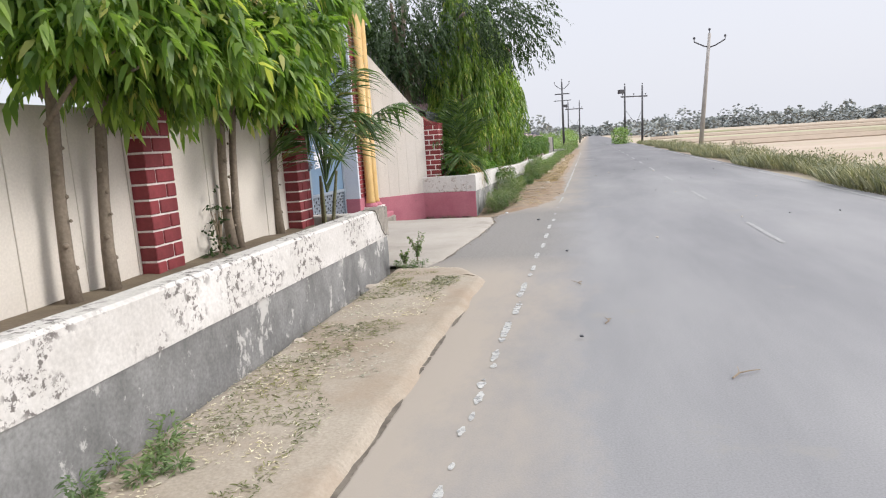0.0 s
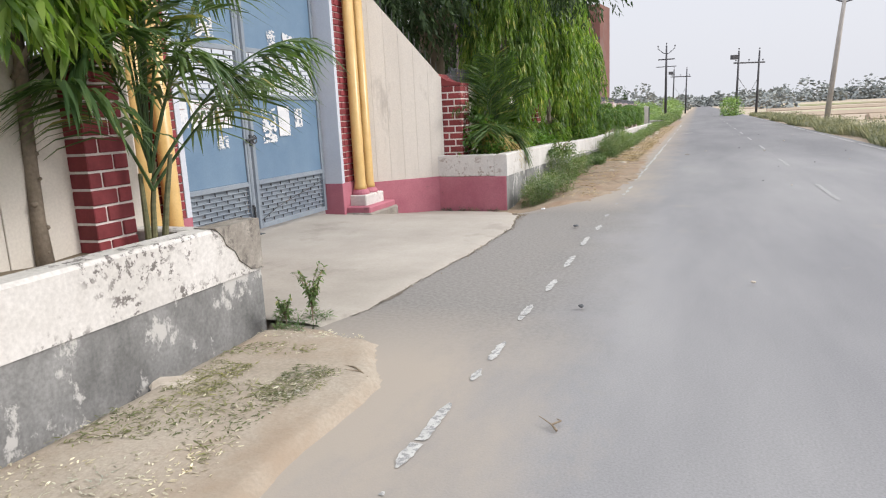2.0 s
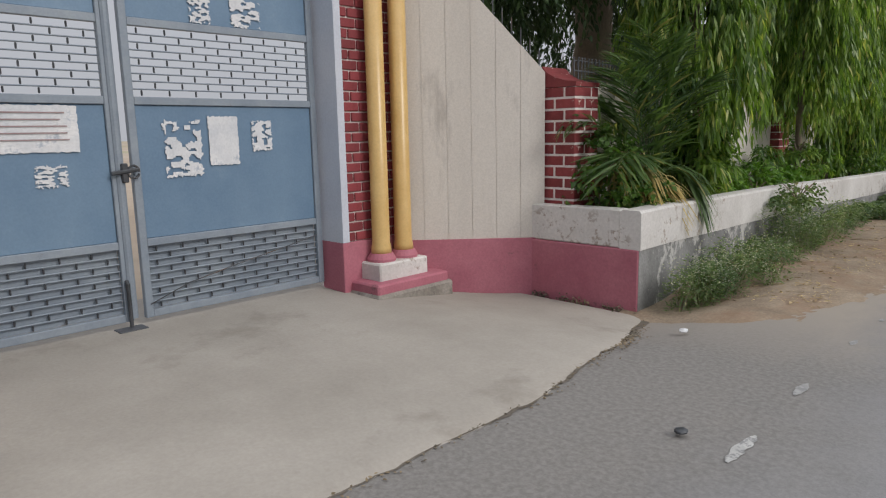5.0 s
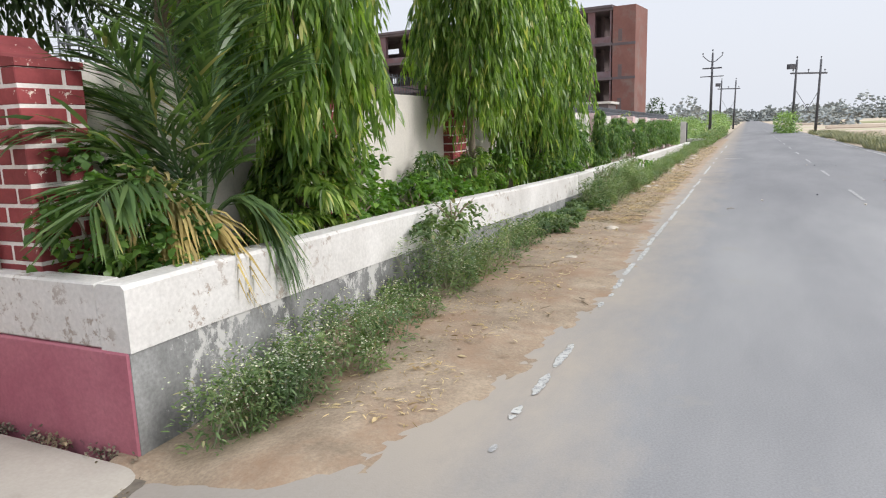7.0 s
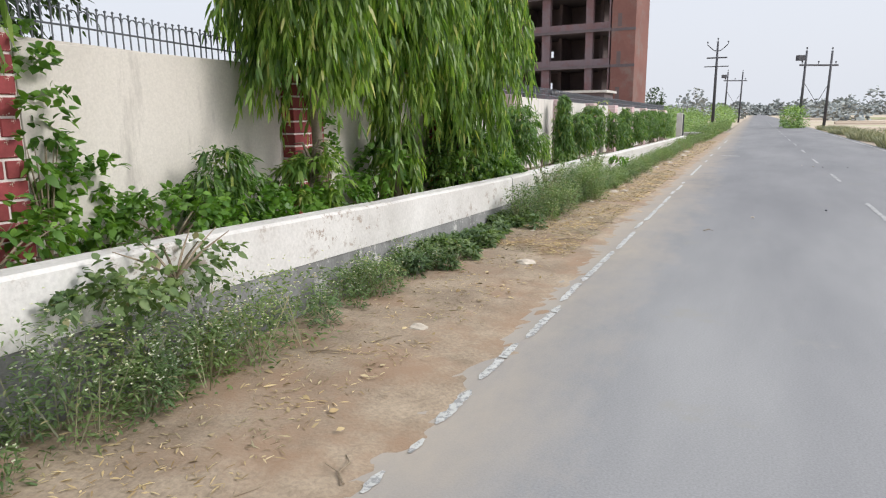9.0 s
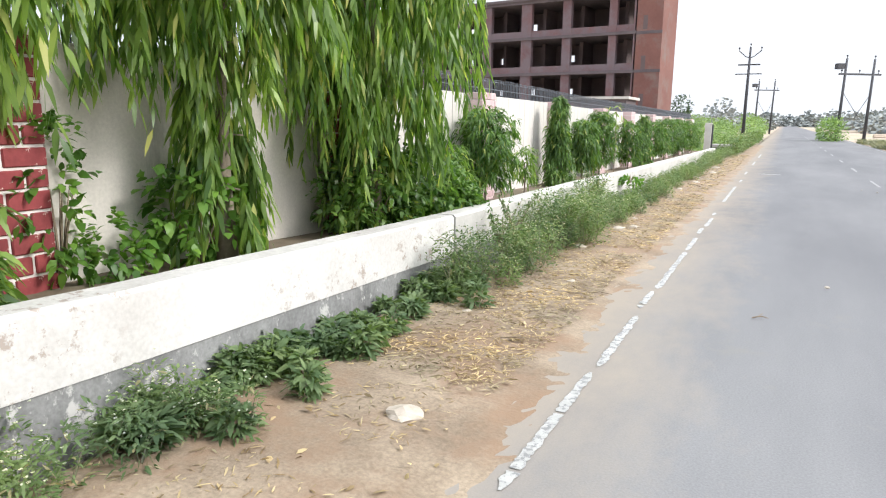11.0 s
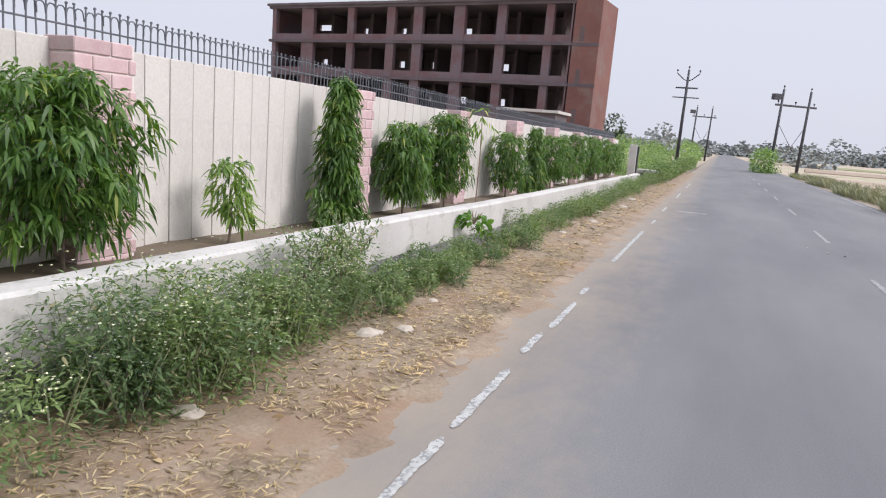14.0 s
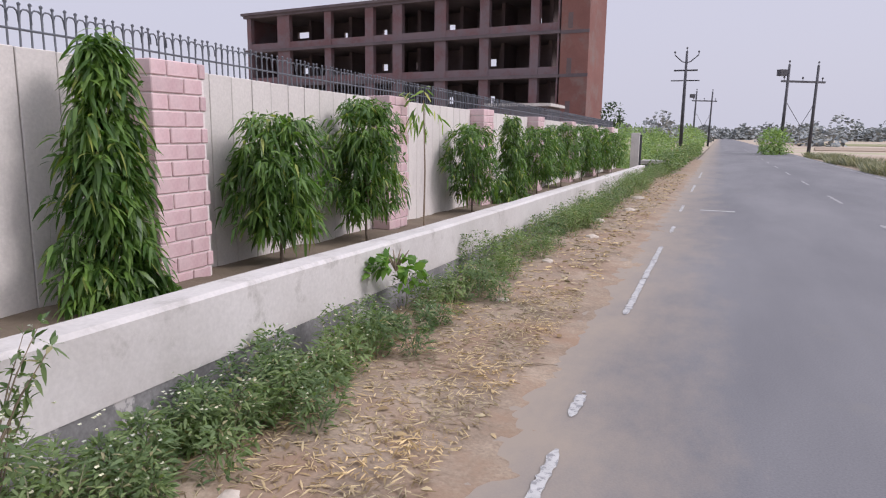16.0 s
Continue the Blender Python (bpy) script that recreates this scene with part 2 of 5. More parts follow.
M_SOIL = surface("dry_soil", (0.3, 0.255, 0.2), (0.4, 0.35, 0.285), (0.29, 0.225, 0.165), 1.1, 60, 0.97, 0.8, 0.012, (0.45, 0.66), 0.9, gritty=0.16)
M_SOIL_BROWN = surface("brown_soil", (0.2, 0.15, 0.105), (0.37, 0.295, 0.215), (0.26, 0.175, 0.115), 2.6, 55, 0.97, 0.9, 0.014, (0.46, 0.62), 1.5, gritty=0.22)
M_BED = surface("bed_soil", (0.13, 0.1, 0.07), (0.2, 0.16, 0.11), None, 3, 40, 0.97, 0.8, 0.02)
M_LIME = surface("limewashed_plaster", (0.5, 0.48, 0.45), (0.7, 0.68, 0.655), (0.17, 0.155, 0.145), 1.7, 45, 0.92, 0.6, 0.008, (0.525, 0.56), 19, gritty=0.12, patchy=2.6)
M_LIME_NORTH = surface("worn_limewash", (0.5, 0.48, 0.455), (0.69, 0.67, 0.645), (0.36, 0.31, 0.27), 1.3, 45, 0.92, 0.6, 0.007, (0.55, 0.6), 13, gritty=0.1, patchy=1.4)
M_LIME_NEW = surface("fresh_limewash", (0.47, 0.45, 0.42), (0.6, 0.58, 0.55), (0.36, 0.34, 0.31), 1.4, 45, 0.92, 0.4, 0.005, (0.56, 0.68), 2.4)
M_CEMENT = surface("damp_grey_cement", (0.125, 0.125, 0.122), (0.29, 0.29, 0.285), (0.48, 0.47, 0.45), 3.2, 50, 0.9, 0.5, 0.006, (0.56, 0.605), 5.0, stretch=(1, 1, 0.7), gritty=0.2)
M_FLAKED = surface("bare_rough_cement", (0.2, 0.18, 0.155), (0.36, 0.33, 0.29), (0.15, 0.135, 0.12), 6, 45, 0.95, 0.8, 0.01, (0.56, 0.62), 9, gritty=0.2)
M_CREAM = surface("cream_distemper", (0.61, 0.565, 0.505), (0.7, 0.655, 0.59), (0.5, 0.45, 0.38), 1.1, 70, 0.9, 0.2, 0.003, (0.58, 0.8), 1.6, per_piece=0.035)
M_STREAK = surface("stained_distemper", (0.55, 0.51, 0.46), (0.66, 0.62, 0.565), (0.36, 0.33, 0.3), 1.3, 70, 0.9, 0.25, 0.003, (0.56, 0.72), 2.6, per_piece=0.02, stretch=(1, 1, 0.22), gritty=0.09)
M_WEATHERED = surface("weathered_panel", (0.56, 0.525, 0.485), (0.665, 0.63, 0.59), (0.43, 0.4, 0.375), 1.2, 70, 0.9, 0.25, 0.003, (0.57, 0.75), 2.2, per_piece=0.045, stretch=(1, 1, 0.35), gritty=0.08)
M_GROOVE = surface("joint_plaster", (0.3, 0.275, 0.25), (0.4, 0.37, 0.34), None, 4, 40, 0.95, 0.3)
M_REDBRICK = surface("red_painted_brick", (0.17, 0.024, 0.03), (0.26, 0.045, 0.052), (0.5, 0.42, 0.38), 7, 60, 0.75, 0.4, 0.004, (0.68, 0.71), 9, per_piece=0.18)
M_CHIPBRICK = surface("chipped_red_brick", (0.18, 0.027, 0.03), (0.27, 0.05, 0.052), (0.62, 0.53, 0.46), 7, 60, 0.75, 0.5, 0.005, (0.625, 0.645), 17, per_piece=0.18)
M_PINKBRICK = surface("faded_pink_block", (0.52, 0.34, 0.35), (0.63, 0.49, 0.485), (0.46, 0.22, 0.26), 5, 60, 0.85, 0.4, 0.004, (0.62, 0.75), 5, per_piece=0.12)
M_MORTAR = surface("white_painted_joint", (0.64, 0.58, 0.55), (0.76, 0.71, 0.68), None, 8, 60, 0.9, 0.3)
M_PINK = surface("pink_dado_paint", (0.36, 0.11, 0.15), (0.45, 0.165, 0.205), (0.17, 0.085, 0.09), 2, 60, 0.8, 0.3, 0.004, (0.62, 0.7), 5, gritty=0.12)
M_GOLD = surface("yellow_column_paint", (0.55, 0.35, 0.12), (0.64, 0.44, 0.18), (0.68, 0.56, 0.36), 4, 60, 0.33, 0.15, 0.002, (0.66, 0.76), 5)
M_BLUEWHITE = surface("pale_blue_jamb_paint", (0.5, 0.53, 0.6), (0.58, 0.61, 0.67), None, 2, 60, 0.75, 0.15)
M_GATE = surface("blue_gate_paint", (0.12, 0.2, 0.3), (0.17, 0.26, 0.36), (0.22, 0.3, 0.38), 1.5, 70, 0.45, 0.15, 0.002, (0.6, 0.8), 3, metal=0.1)
M_GATEGREY = surface("grey_gate_mesh_paint", (0.2, 0.24, 0.29), (0.28, 0.32, 0.36), (0.16, 0.12, 0.1), 3, 70, 0.5, 0.2, 0.002, (0.64, 0.74), 5, metal=0.1)
M_IRON = surface("weathered_iron", (0.05, 0.055, 0.06), (0.1, 0.105, 0.115), (0.12, 0.07, 0.04), 6, 80, 0.55, 0.2, 0.002, metal=0.5)
M_GALV = surface("weathered_rail_rod", (0.09, 0.1, 0.115), (0.16, 0.17, 0.19), None, 6, 80, 0.5, 0.1, 0.001, metal=0.4)
M_PAPER = surface("pasted_paper", (0.55, 0.57, 0.6), (0.74, 0.74, 0.74), (0.4, 0.44, 0.5), 6, 60, 0.9, 0.1, 0.001, (0.56, 0.66), 9)
M_INK = surface("faded_print", (0.28, 0.2, 0.2), (0.38, 0.3, 0.3), None, 6, 60, 0.9, 0.0)
M_TRUNK = surface("grey_brown_bark", (0.17, 0.135, 0.1), (0.3, 0.25, 0.195), (0.38, 0.34, 0.3), 6, 45, 0.95, 0.9, 0.01, (0.6, 0.66), 7, stretch=(1, 1, 0.3), gritty=0.2)
M_TWIG = surface("dry_twig", (0.2, 0.15, 0.1), (0.32, 0.26, 0.19), None, 10, 60, 0.95, 0.4)
M_BUILDING = surface("bare_brickwork", (0.135, 0.076, 0.08), (0.19, 0.108, 0.112), (0.165, 0.128, 0.14), 0.35, 9, 0.95, 0.3, 0.02, (0.42, 0.56), 0.5)
M_TOWER = surface("red_brickwork", (0.17, 0.078, 0.066), (0.23, 0.11, 0.092), (0.2, 0.14, 0.125), 0.35, 9, 0.95, 0.3, 0.02, (0.5, 0.64), 0.5)
M_BUILDING_IN = surface("dim_brick_interior", (0.1, 0.075, 0.075), (0.16, 0.12, 0.12), None, 0.4, 9, 0.95, 0.2)
M_CONC = surface("bare_concrete_frame", (0.1, 0.082, 0.088), (0.15, 0.122, 0.13), None, 0.6, 12, 0.95, 0.3)
M_POLE = surface("cement_pole", (0.3, 0.28, 0.26), (0.4, 0.38, 0.36), None, 3, 40, 0.9, 0.3)
M_DARKPOLE = surface("dark_steel_pole", (0.06, 0.06, 0.07), (0.1, 0.1, 0.11), None, 3, 40, 0.7, 0.3, metal=0.3)
M_STRAW = leaf_material("dry_straw", (0.19, 0.13, 0.07), (0.58, 0.47, 0.31), None, 0.9, 0.1)
M_ASHOKA = leaf_material("mast_tree_leaf", (0.085, 0.165, 0.042), (0.32, 0.44, 0.13), (0.52, 0.51, 0.18), 0.34, 0.48, 0.93)
M_ASHOKA_DEEP = leaf_material("deep_mast_leaf", (0.05, 0.115, 0.03), (0.155, 0.265, 0.065), (0.3, 0.34, 0.09), 0.38, 0.38, 0.95)
M_NEEM = leaf_material("small_tree_leaf", (0.025, 0.052, 0.022), (0.06, 0.105, 0.04), None, 0.5, 0.22)
M_PALM = leaf_material("palm_leaflet", (0.055, 0.105, 0.045), (0.14, 0.21, 0.085), (0.36, 0.33, 0.13), 0.4, 0.3, 0.95)
M_PALMSTEM = surface("palm_stem", (0.09, 0.1, 0.05), (0.2, 0.19, 0.1), (0.24, 0.2, 0.13), 9, 60, 0.8, 0.3, 0.003, stretch=(1, 1, 3))
M_PALMDRY = leaf_material("withered_palm_leaflet", (0.3, 0.23, 0.1), (0.45, 0.36, 0.17), None, 0.7, 0.2)
M_WEED = leaf_material("parthenium_leaf", (0.095, 0.155, 0.065), (0.21, 0.285, 0.135), (0.33, 0.3, 0.17), 0.6, 0.34, 0.95)
M_WEEDLOW = leaf_material("low_weed_leaf", (0.09, 0.15, 0.07), (0.2, 0.27, 0.14), None, 0.6, 0.34)
M_FLOWER = leaf_material("small_white_flower", (0.45, 0.47, 0.38), (0.68, 0.68, 0.6), None, 0.7, 0.2)
M_SHRUB = leaf_material("broad_shrub_leaf", (0.07, 0.17, 0.03), (0.19, 0.34, 0.07), None, 0.42, 0.38)
M_GRASS = leaf_material("dry_grass", (0.19, 0.2, 0.14), (0.34, 0.33, 0.25), None, 0.8, 0.15)
M_MATTED = leaf_material("matted_grass_blade", (0.11, 0.125, 0.055), (0.27, 0.265, 0.14), (0.5, 0.46, 0.36), 0.85, 0.15, 0.85)
M_BLEACHED = leaf_material("bleached_chaff", (0.34, 0.3, 0.24), (0.68, 0.64, 0.56), None, 0.9, 0.1)
# distance haze is painted into these two leaf colours: pale blue-grey, greyed green
M_FARTREE = leaf_material("haze_tinted_far_leaf", (0.25, 0.275, 0.3), (0.31, 0.335, 0.36), None, 0.95, 0.0)
M_MIDTREE = leaf_material("haze_tinted_hedge_leaf", (0.15, 0.24, 0.1), (0.27, 0.37, 0.17), None, 0.8, 0.3)


def ground_material():
    m, nt, bs = start("open_ground")
    a = noise_node(nt, 0.035, 5, 0.6, stretch=(0.5, 2.2, 1))
    b = noise_node(nt, 1.2, 5, 0.7)
    col = blend(nt, band(nt, a, 0.38, 0.62), (0.36, 0.285, 0.21), (0.46, 0.38, 0.3))
    g = noise_node(nt, 0.05, 4, 0.6, stretch=(0.35, 1.8, 1))
    col = blend(nt, band(nt, g, 0.54, 0.62), col, (0.34, 0.34, 0.2))
    col = blend(nt, 1.0, col, blend(nt, b, (0.8, 0.8, 0.8), (1.15, 1.15, 1.15)), "MULTIPLY")
    nt.links.new(col, bs.inputs["Base Color"])
    bs.inputs["Roughness"].default_value = 0.97
    bump(nt, bs, b, 0.6, 0.05)
    return m


M_GROUND = ground_material()

# ---- ground, road, verge, apron ----
bm = bmesh.new()
gx_lines = [-2600, -1200, -500, -200, -80, -30, -12, -4.2, -3.9, -0.9, -0.6, 4.6, 8, 15, 30, 80, 200, 500, 1200, 2600]
gy_lines = [-2600, -800, -200, -60, -17, -15, 0, 10, 20, 30, 40, 50, 62, 66, 100, 200, 500, 1200, 2600]
sheet = [[bm.verts.new((x, y, -0.4 if -4.0 < x < -0.8 and -16 < y < 63 else -0.06)) for x in gx_lines] for y in gy_lines]
for r0, r1 in zip(sheet, sheet[1:]):
    for k in range(len(gx_lines) - 1):
        bm.faces.new((r0[k], r0[k + 1], r1[k + 1], r1[k]))
tagged(part("ground", bm, M_GROUND), "flat dry brown farmland reaching the hazy horizon", "ground", kind="structure")


def road_edge(y):
    """Ragged left edge of the asphalt."""
    e = ramp(y, [(-50, -0.78), (8.3, -0.8), (9.0, -1.2), (9.6, -1.42), (12.6, -1.32), (13.9, -1.35), (14.6, -0.85), (15.6, -0.6), (17.5, -0.45), (20, -0.5), (23, -0.62), (28, -0.6), (60, -0.62)])
    return e + 0.05 * noise.noise((y * 1.7, 3.1, 0)) + 0.02 * noise.noise((y * 5.0, 7.7, 0))


rows_y = list(np.arange(-12, 60, 0.25)) + list(np.arange(60, 900, 10.0))
verts, quads = [], []
for y in rows_y:
    e = -1.73 if y < 50 else -1.0
    for x in (e, e * 0.85 - 0.1, e * 0.7 - 0.2, -0.95, -0.4, 1.0, 2.2, 3.4, 4.62 + 0.05 * noise.noise((y * 0.9, 9, 1))):
        verts.append((x, y, -dip(x, y)))
    verts.append((verts[-1][0] + 0.05, y, -0.055))
for i in range(len(rows_y) - 1):
    for k in range(9):
        quads.append((i * 10 + k, i * 10 + k + 1, (i + 1) * 10 + k + 1, (i + 1) * 10 + k))
road = tagged(part("road", quick_mesh("road", np.array(verts), np.zeros((0, 3), int), quads), M_ASPHALT), "worn grey asphalt country road, dusty", "road", kind="structure")

# earth verge between road and low wall: its ragged rim runs out over the asphalt
xs = np.arange(-2.02, -0.05, 0.035)
ys = np.arange(-6, 60, 0.06)
verts = []
for y in ys:
    e = road_edge(y)
    apron = ramp(y, [(8.8, 0), (9.15, 1), (14.25, 1), (14.6, 0)])
    for x in xs:
        h = (e - x) * 0.075 + 0.01 * noise.noise((x * 5, y * 4, 0)) + 0.009 * noise.noise((x * 17, y * 13, 4)) + 0.006 * noise.noise((x * 40, y * 33, 7))
        if y < 8.8:
            h = (0.045 if e - x > 0.04 else (e - x) * 1.1) + 0.4 * (h - (e - x) * 0.075)
        h = max(-0.02, min(h, 0.05 if y < 8.8 else 0.035)) + 0.014 * max(0, h) * noise.noise((x * 2, y * 2, 9)) * 10
        brink = -1.755 + 0.022 * noise.noise((y * 2.7, 1, 3)) + 0.012 * noise.noise((y * 9, 4, 3))
        if x < brink and (y < 9 or y > 16.3):
            h -= min(0.12, (brink - x) * 2.2) * (1 if y < 9 else soft_step((y - 16.3) / 1.5))
        verts.append((x, y, h * (1 - apron) - 0.03 * apron - dip(x, y) - 0.02 * apron * (y > 13)))
nx = len(xs)
idx = np.arange(len(verts)).reshape(len(ys), nx)
quads = np.stack([idx[:-1, :-1], idx[:-1, 1:], idx[1:, 1:], idx[1:, :-1]], axis=-1).reshape(-1, 4)
cut = (int(np.searchsorted(ys, 11.8))) * (nx - 1)
for name, faces_, material, lab in (("verge_south", quads[:cut], M_SOIL, "dry sandy earth verge beside the road"), ("verge_north", quads[cut:], M_SOIL_BROWN, "brown earth verge strewn with straw and litter")):
    used = np.unique(faces_)
    me = quick_mesh(name, np.array(verts)[used], np.zeros((0, 3), int), np.searchsorted(used, faces_))
    tagged(part(name, me, material, smooth=True), lab, "verge", kind="structure")

def apron_rim(y):
    return ramp(y, [(9.0, -1.55), (9.3, -1.45), (11, -1.33), (12.5, -1.3), (13.6, -1.5), (14.62, -1.88)]) + 0.035 * noise.noise((y * 3, 0, 2)) + 0.02 * noise.noise((y * 11, 0, 2))


# cement apron before the gate, with a broken outer rim
verts, faces = [], []
ay = np.arange(9.02, 14.62, 0.1)
for y in ay:
    rim = apron_rim(y)
    for x, z in ((-4.6, 0.06), (-3.4, 0.035), (-2.9, 0.032), (-2.4, 0.03), (rim - 0.1, 0.022), (rim, 0.008), (rim + 0.025, -0.006)):
        verts.append((x, y, z + 0.004 * noise.noise((x * 2, y * 2, 0)) - dip(x, y)))
for i in range(len(ay) - 1):
    for k in range(6):
        faces.append((i * 7 + k, i * 7 + k + 1, (i + 1) * 7 + k + 1, (i + 1) * 7 + k))
tagged(part("pavement_apron", quick_mesh("apron", np.array(verts), np.zeros((0, 3), int), faces), M_APRON, smooth=True), "sandy cement apron before the gate, cracked rim", "apron", kind="structure")


M_CRACK = surface("dark_crack_dirt", (0.085, 0.07, 0.055), (0.19, 0.165, 0.135), None, 8, 60, 0.95, 0.3)
bm = bmesh.new()
last = None
for y in np.arange(9.25, 14.55, 0.03):
    wide = 0.075 * max(0.0, noise.noise((y * 1.9, 2, 8)) - 0.02) + 0.012 * noise.noise((y * 19, 2, 8)) + 0.045 * soft_step((y - 13.4) / 0.6)
    x = apron_rim(y) + 0.02
    pair = [bm.verts.new((q, y, 0.004 - dip(q, y))) for q in (x - 0.01, x + max(-0.004, wide))]
    if last:
        bm.faces.new((last[0], last[1], pair[1], pair[0]))
    last = pair
part("rim_crack", bm, M_CRACK, road, "dark damp crack along the apron rim")


def paint_mark(name, x, y0, y1, w, seed, material=M_PAINT):
    """A worn stroke of paint with gnawed rims and holes left out."""
    r = random.Random(seed)
    bm = bmesh.new()
    n = max(3, int((y1 - y0) / 0.022))
    last = None
    for i in range(n + 1):
        y = y0 + (y1 - y0) * i / n
        end = min(1.0, 0.25 + 0.3 * min(i, n - i))
        sway = 0.18 * noise.noise((y * 6, seed, 0))
        a = x - w * end * (0.5 + r.uniform(-0.16, 0.1) + sway)
        b = x + w * end * (0.5 + r.uniform(-0.16, 0.1) - 0.5 * sway)
        pair = (bm.verts.new((a, y, 0.004)), bm.verts.new((b, y, 0.004)))
        if last and r.random() > 0.025:
            bm.faces.new((last[0], last[1], pair[1], pair[0]))
        last = pair
    return part(name, bm, material, road)


MARKS = [(4.55, 4.68), (4.8, 4.86), (5.1, 5.2), (5.26, 5.36), (5.45, 5.62), (5.66, 5.8), (5.95, 6.05), (6.08, 6.3), (6.45, 6.95), (7.1, 7.5), (7.65, 8.2), (8.45, 8.6), (8.7, 9.0), (9.38, 9.71), (10.05, 10.38), (10.78, 11.2), (11.63, 12.07), (12.45, 12.75), (13.3, 13.5), (14.3, 14.42), (14.95, 15.02), (15.26, 15.42), (15.55, 15.85), (15.95, 16.36), (17.2, 17.35), (17.5, 17.62), (17.75, 18.12), (18.25, 18.8), (18.9, 19.6), (19.7, 20.25), (20.3, 21.5), (21.6, 22.6), (22.8, 23.3), (23.4, 25.0), (25.1, 25.9), (26.2, 26.66), (26.8, 27.6), (27.9, 28.2), (29.6, 32.5), (33.6, 34.2), (36, 37), (40, 42), (45, 48)]
for i, (a, b) in enumerate(MARKS):
    paint_mark("edge_line_mark", -0.41 + 0.012 * math.sin(i * 2.3), a, b, 0.047, i, M_PAINT_OLD if 12.8 < a < 15.2 else M_PAINT)
for i in range(24):
    paint_mark("centre_line_mark", 2.1, -4.5 + i * 4.8, -2.8 + i * 4.8, 0.06, 200 + i, M_PAINT_OLD)
for i in range(30):
    paint_mark("far_edge_line_mark", 4.4, -6 + i * 4.6, -6 + i * 4.6 + 4.1, 0.09, 300 + i, M_PAINT_OLD)
for i, (a, b) in enumerate(((2.9, 3.9), (4.0, 5.5), (5.55, 6.6), (6.8, 7.3))):
    paint_mark("edge_crack", -0.795 + 0.008 * math.sin(i * 2), a, b, 0.03, 500 + i, M_CRACK)
bm = cube(-0.15, 0.35, 36.3, 36.42, 0.001, 0.005)
part("cross_mark", bm, M_PAINT, road)


# ---- low planter walls ----
def low_wall(name, y0, y1, label, top_material, step=0.5):
    """A grey cement wall with a limewashed upper band that stands a little proud."""
    thing = tagged(empty(name), label, "low wall", kind="structure")
    ys = list(np.arange(y0, y1, step)) + [y1]
    for key, material, xa, xb, zb, zt in (("grey_base", M_CEMENT, -2.06, -1.9, lambda y: -0.3, lambda y: low_top(y) - 0.3), ("white_band", top_material, -2.068, -1.892, lambda y: low_top(y) - 0.3 + 0.008 * noise.noise((y * 3, 0, 1)), low_top)):
        bm = bmesh.new()
        rings = []
        for y in ys:
            j = 0.006 * noise.noise((y * 1.3, 5, 0))
            t = zt(y) + 0.006 * noise.noise((y * 2.1, 0, 0)) * (key == "white_band")
            c = 0.018 if key == "white_band" else 0.0
            prof = [(xa, zb(y)), (xb + j, zb(y)), (xb + j, t - c), (xb + j - c, t), (xa + c, t), (xa, t - c)]
            rings.append([bm.verts.new((x, y, z)) for x, z in prof])
        for r0, r1 in zip(rings, rings[1:]):
            for k in range(6):
                bm.faces.new((r0[k], r0[(k + 1) % 6], r1[(k + 1) % 6], r1[k]))
        bm.faces.new(rings[0][::-1])
        bm.faces.new(rings[-1])
        bmesh.ops.remove_doubles(bm, verts=bm.verts, dist=0.0005)
        part(key, bm, material, thing)
    return thing


lw = low_wall("wall_low_south", -14, 9.0, "low roadside planter wall, flaking whitewash over grey cement", M_LIME)
part("return_wall", cube(-3.5, -2.06, 8.86, 8.99, -0.1, 0.6, 0.012), M_LIME, lw)
flaked = bmesh.new()
flaked_line = [(8.62, 0.655), (8.68, 0.6), (8.7, 0.55), (8.77, 0.5), (8.8, 0.44), (8.86, 0.4), (8.9, 0.37), (9.006, 0.355), (9.006, 0.655)]
rings = [[flaked.verts.new((x, y, z)) for y, z in flaked_line] for x in (-2.03, -1.884)]
flaked.faces.new(rings[0])
flaked.faces.new(rings[1][::-1])
for k in range(len(flaked_line)):
    k2 = (k + 1) % len(flaked_line)
    flaked.faces.new((rings[0][k], rings[0][k2], rings[1][k2], rings[1][k]))
part("bare_patch", flaked, M_FLAKED, lw, "bare cement corner where whitewash fell off")
lw = low_wall("wall_low_north", 14.6, 23.02, "low planter wall, peeling whitewash over grey cement", M_LIME_NORTH)
part("return_wall", cube(-2.9, -2.068, 14.604, 14.74, 0.352, 0.648, 0.01), M_LIME_NORTH, lw)
part("pink_dado", cube(-2.9, -1.904, 14.59, 14.742, -0.3, 0.35, 0.008), M_PINK, lw, "pink painted return of the low wall")
low_wall("wall_low_far", 23.05, 45.5, "low planter wall with newer cream limewash", M_LIME_NEW)

# planting bed behind the low walls
for name, y0, y1 in (("planting_bed_south", -14, 8.88), ("planting_bed_north", 14.72, 46)):
    verts, quads = [], []
    ys = np.arange(y0, y1, 0.25)
    for y in ys:
        for x in (-2.95, -2.7, -2.5, -2.3, -2.05):
            verts.append((x, y, low_top(y) - 0.13 + 0.03 * noise.noise((x * 4, y * 3, 1))))
    idx = np.arange(len(verts)).reshape(len(ys), 5)
    quads = np.stack([idx[:-1, :-1], idx[:-1, 1:], idx[1:, 1:], idx[1:, :-1]], axis=-1).reshape(-1, 4)
    tagged(part(name, quick_mesh(name, np.array(verts), np.zeros((0, 3), int), quads), M_BED, smooth=True), "dark soil bed behind the low wall", "soil bed", kind="structure")

# ---- boundary wall: backing, panels, piers ----
FACE = -2.78


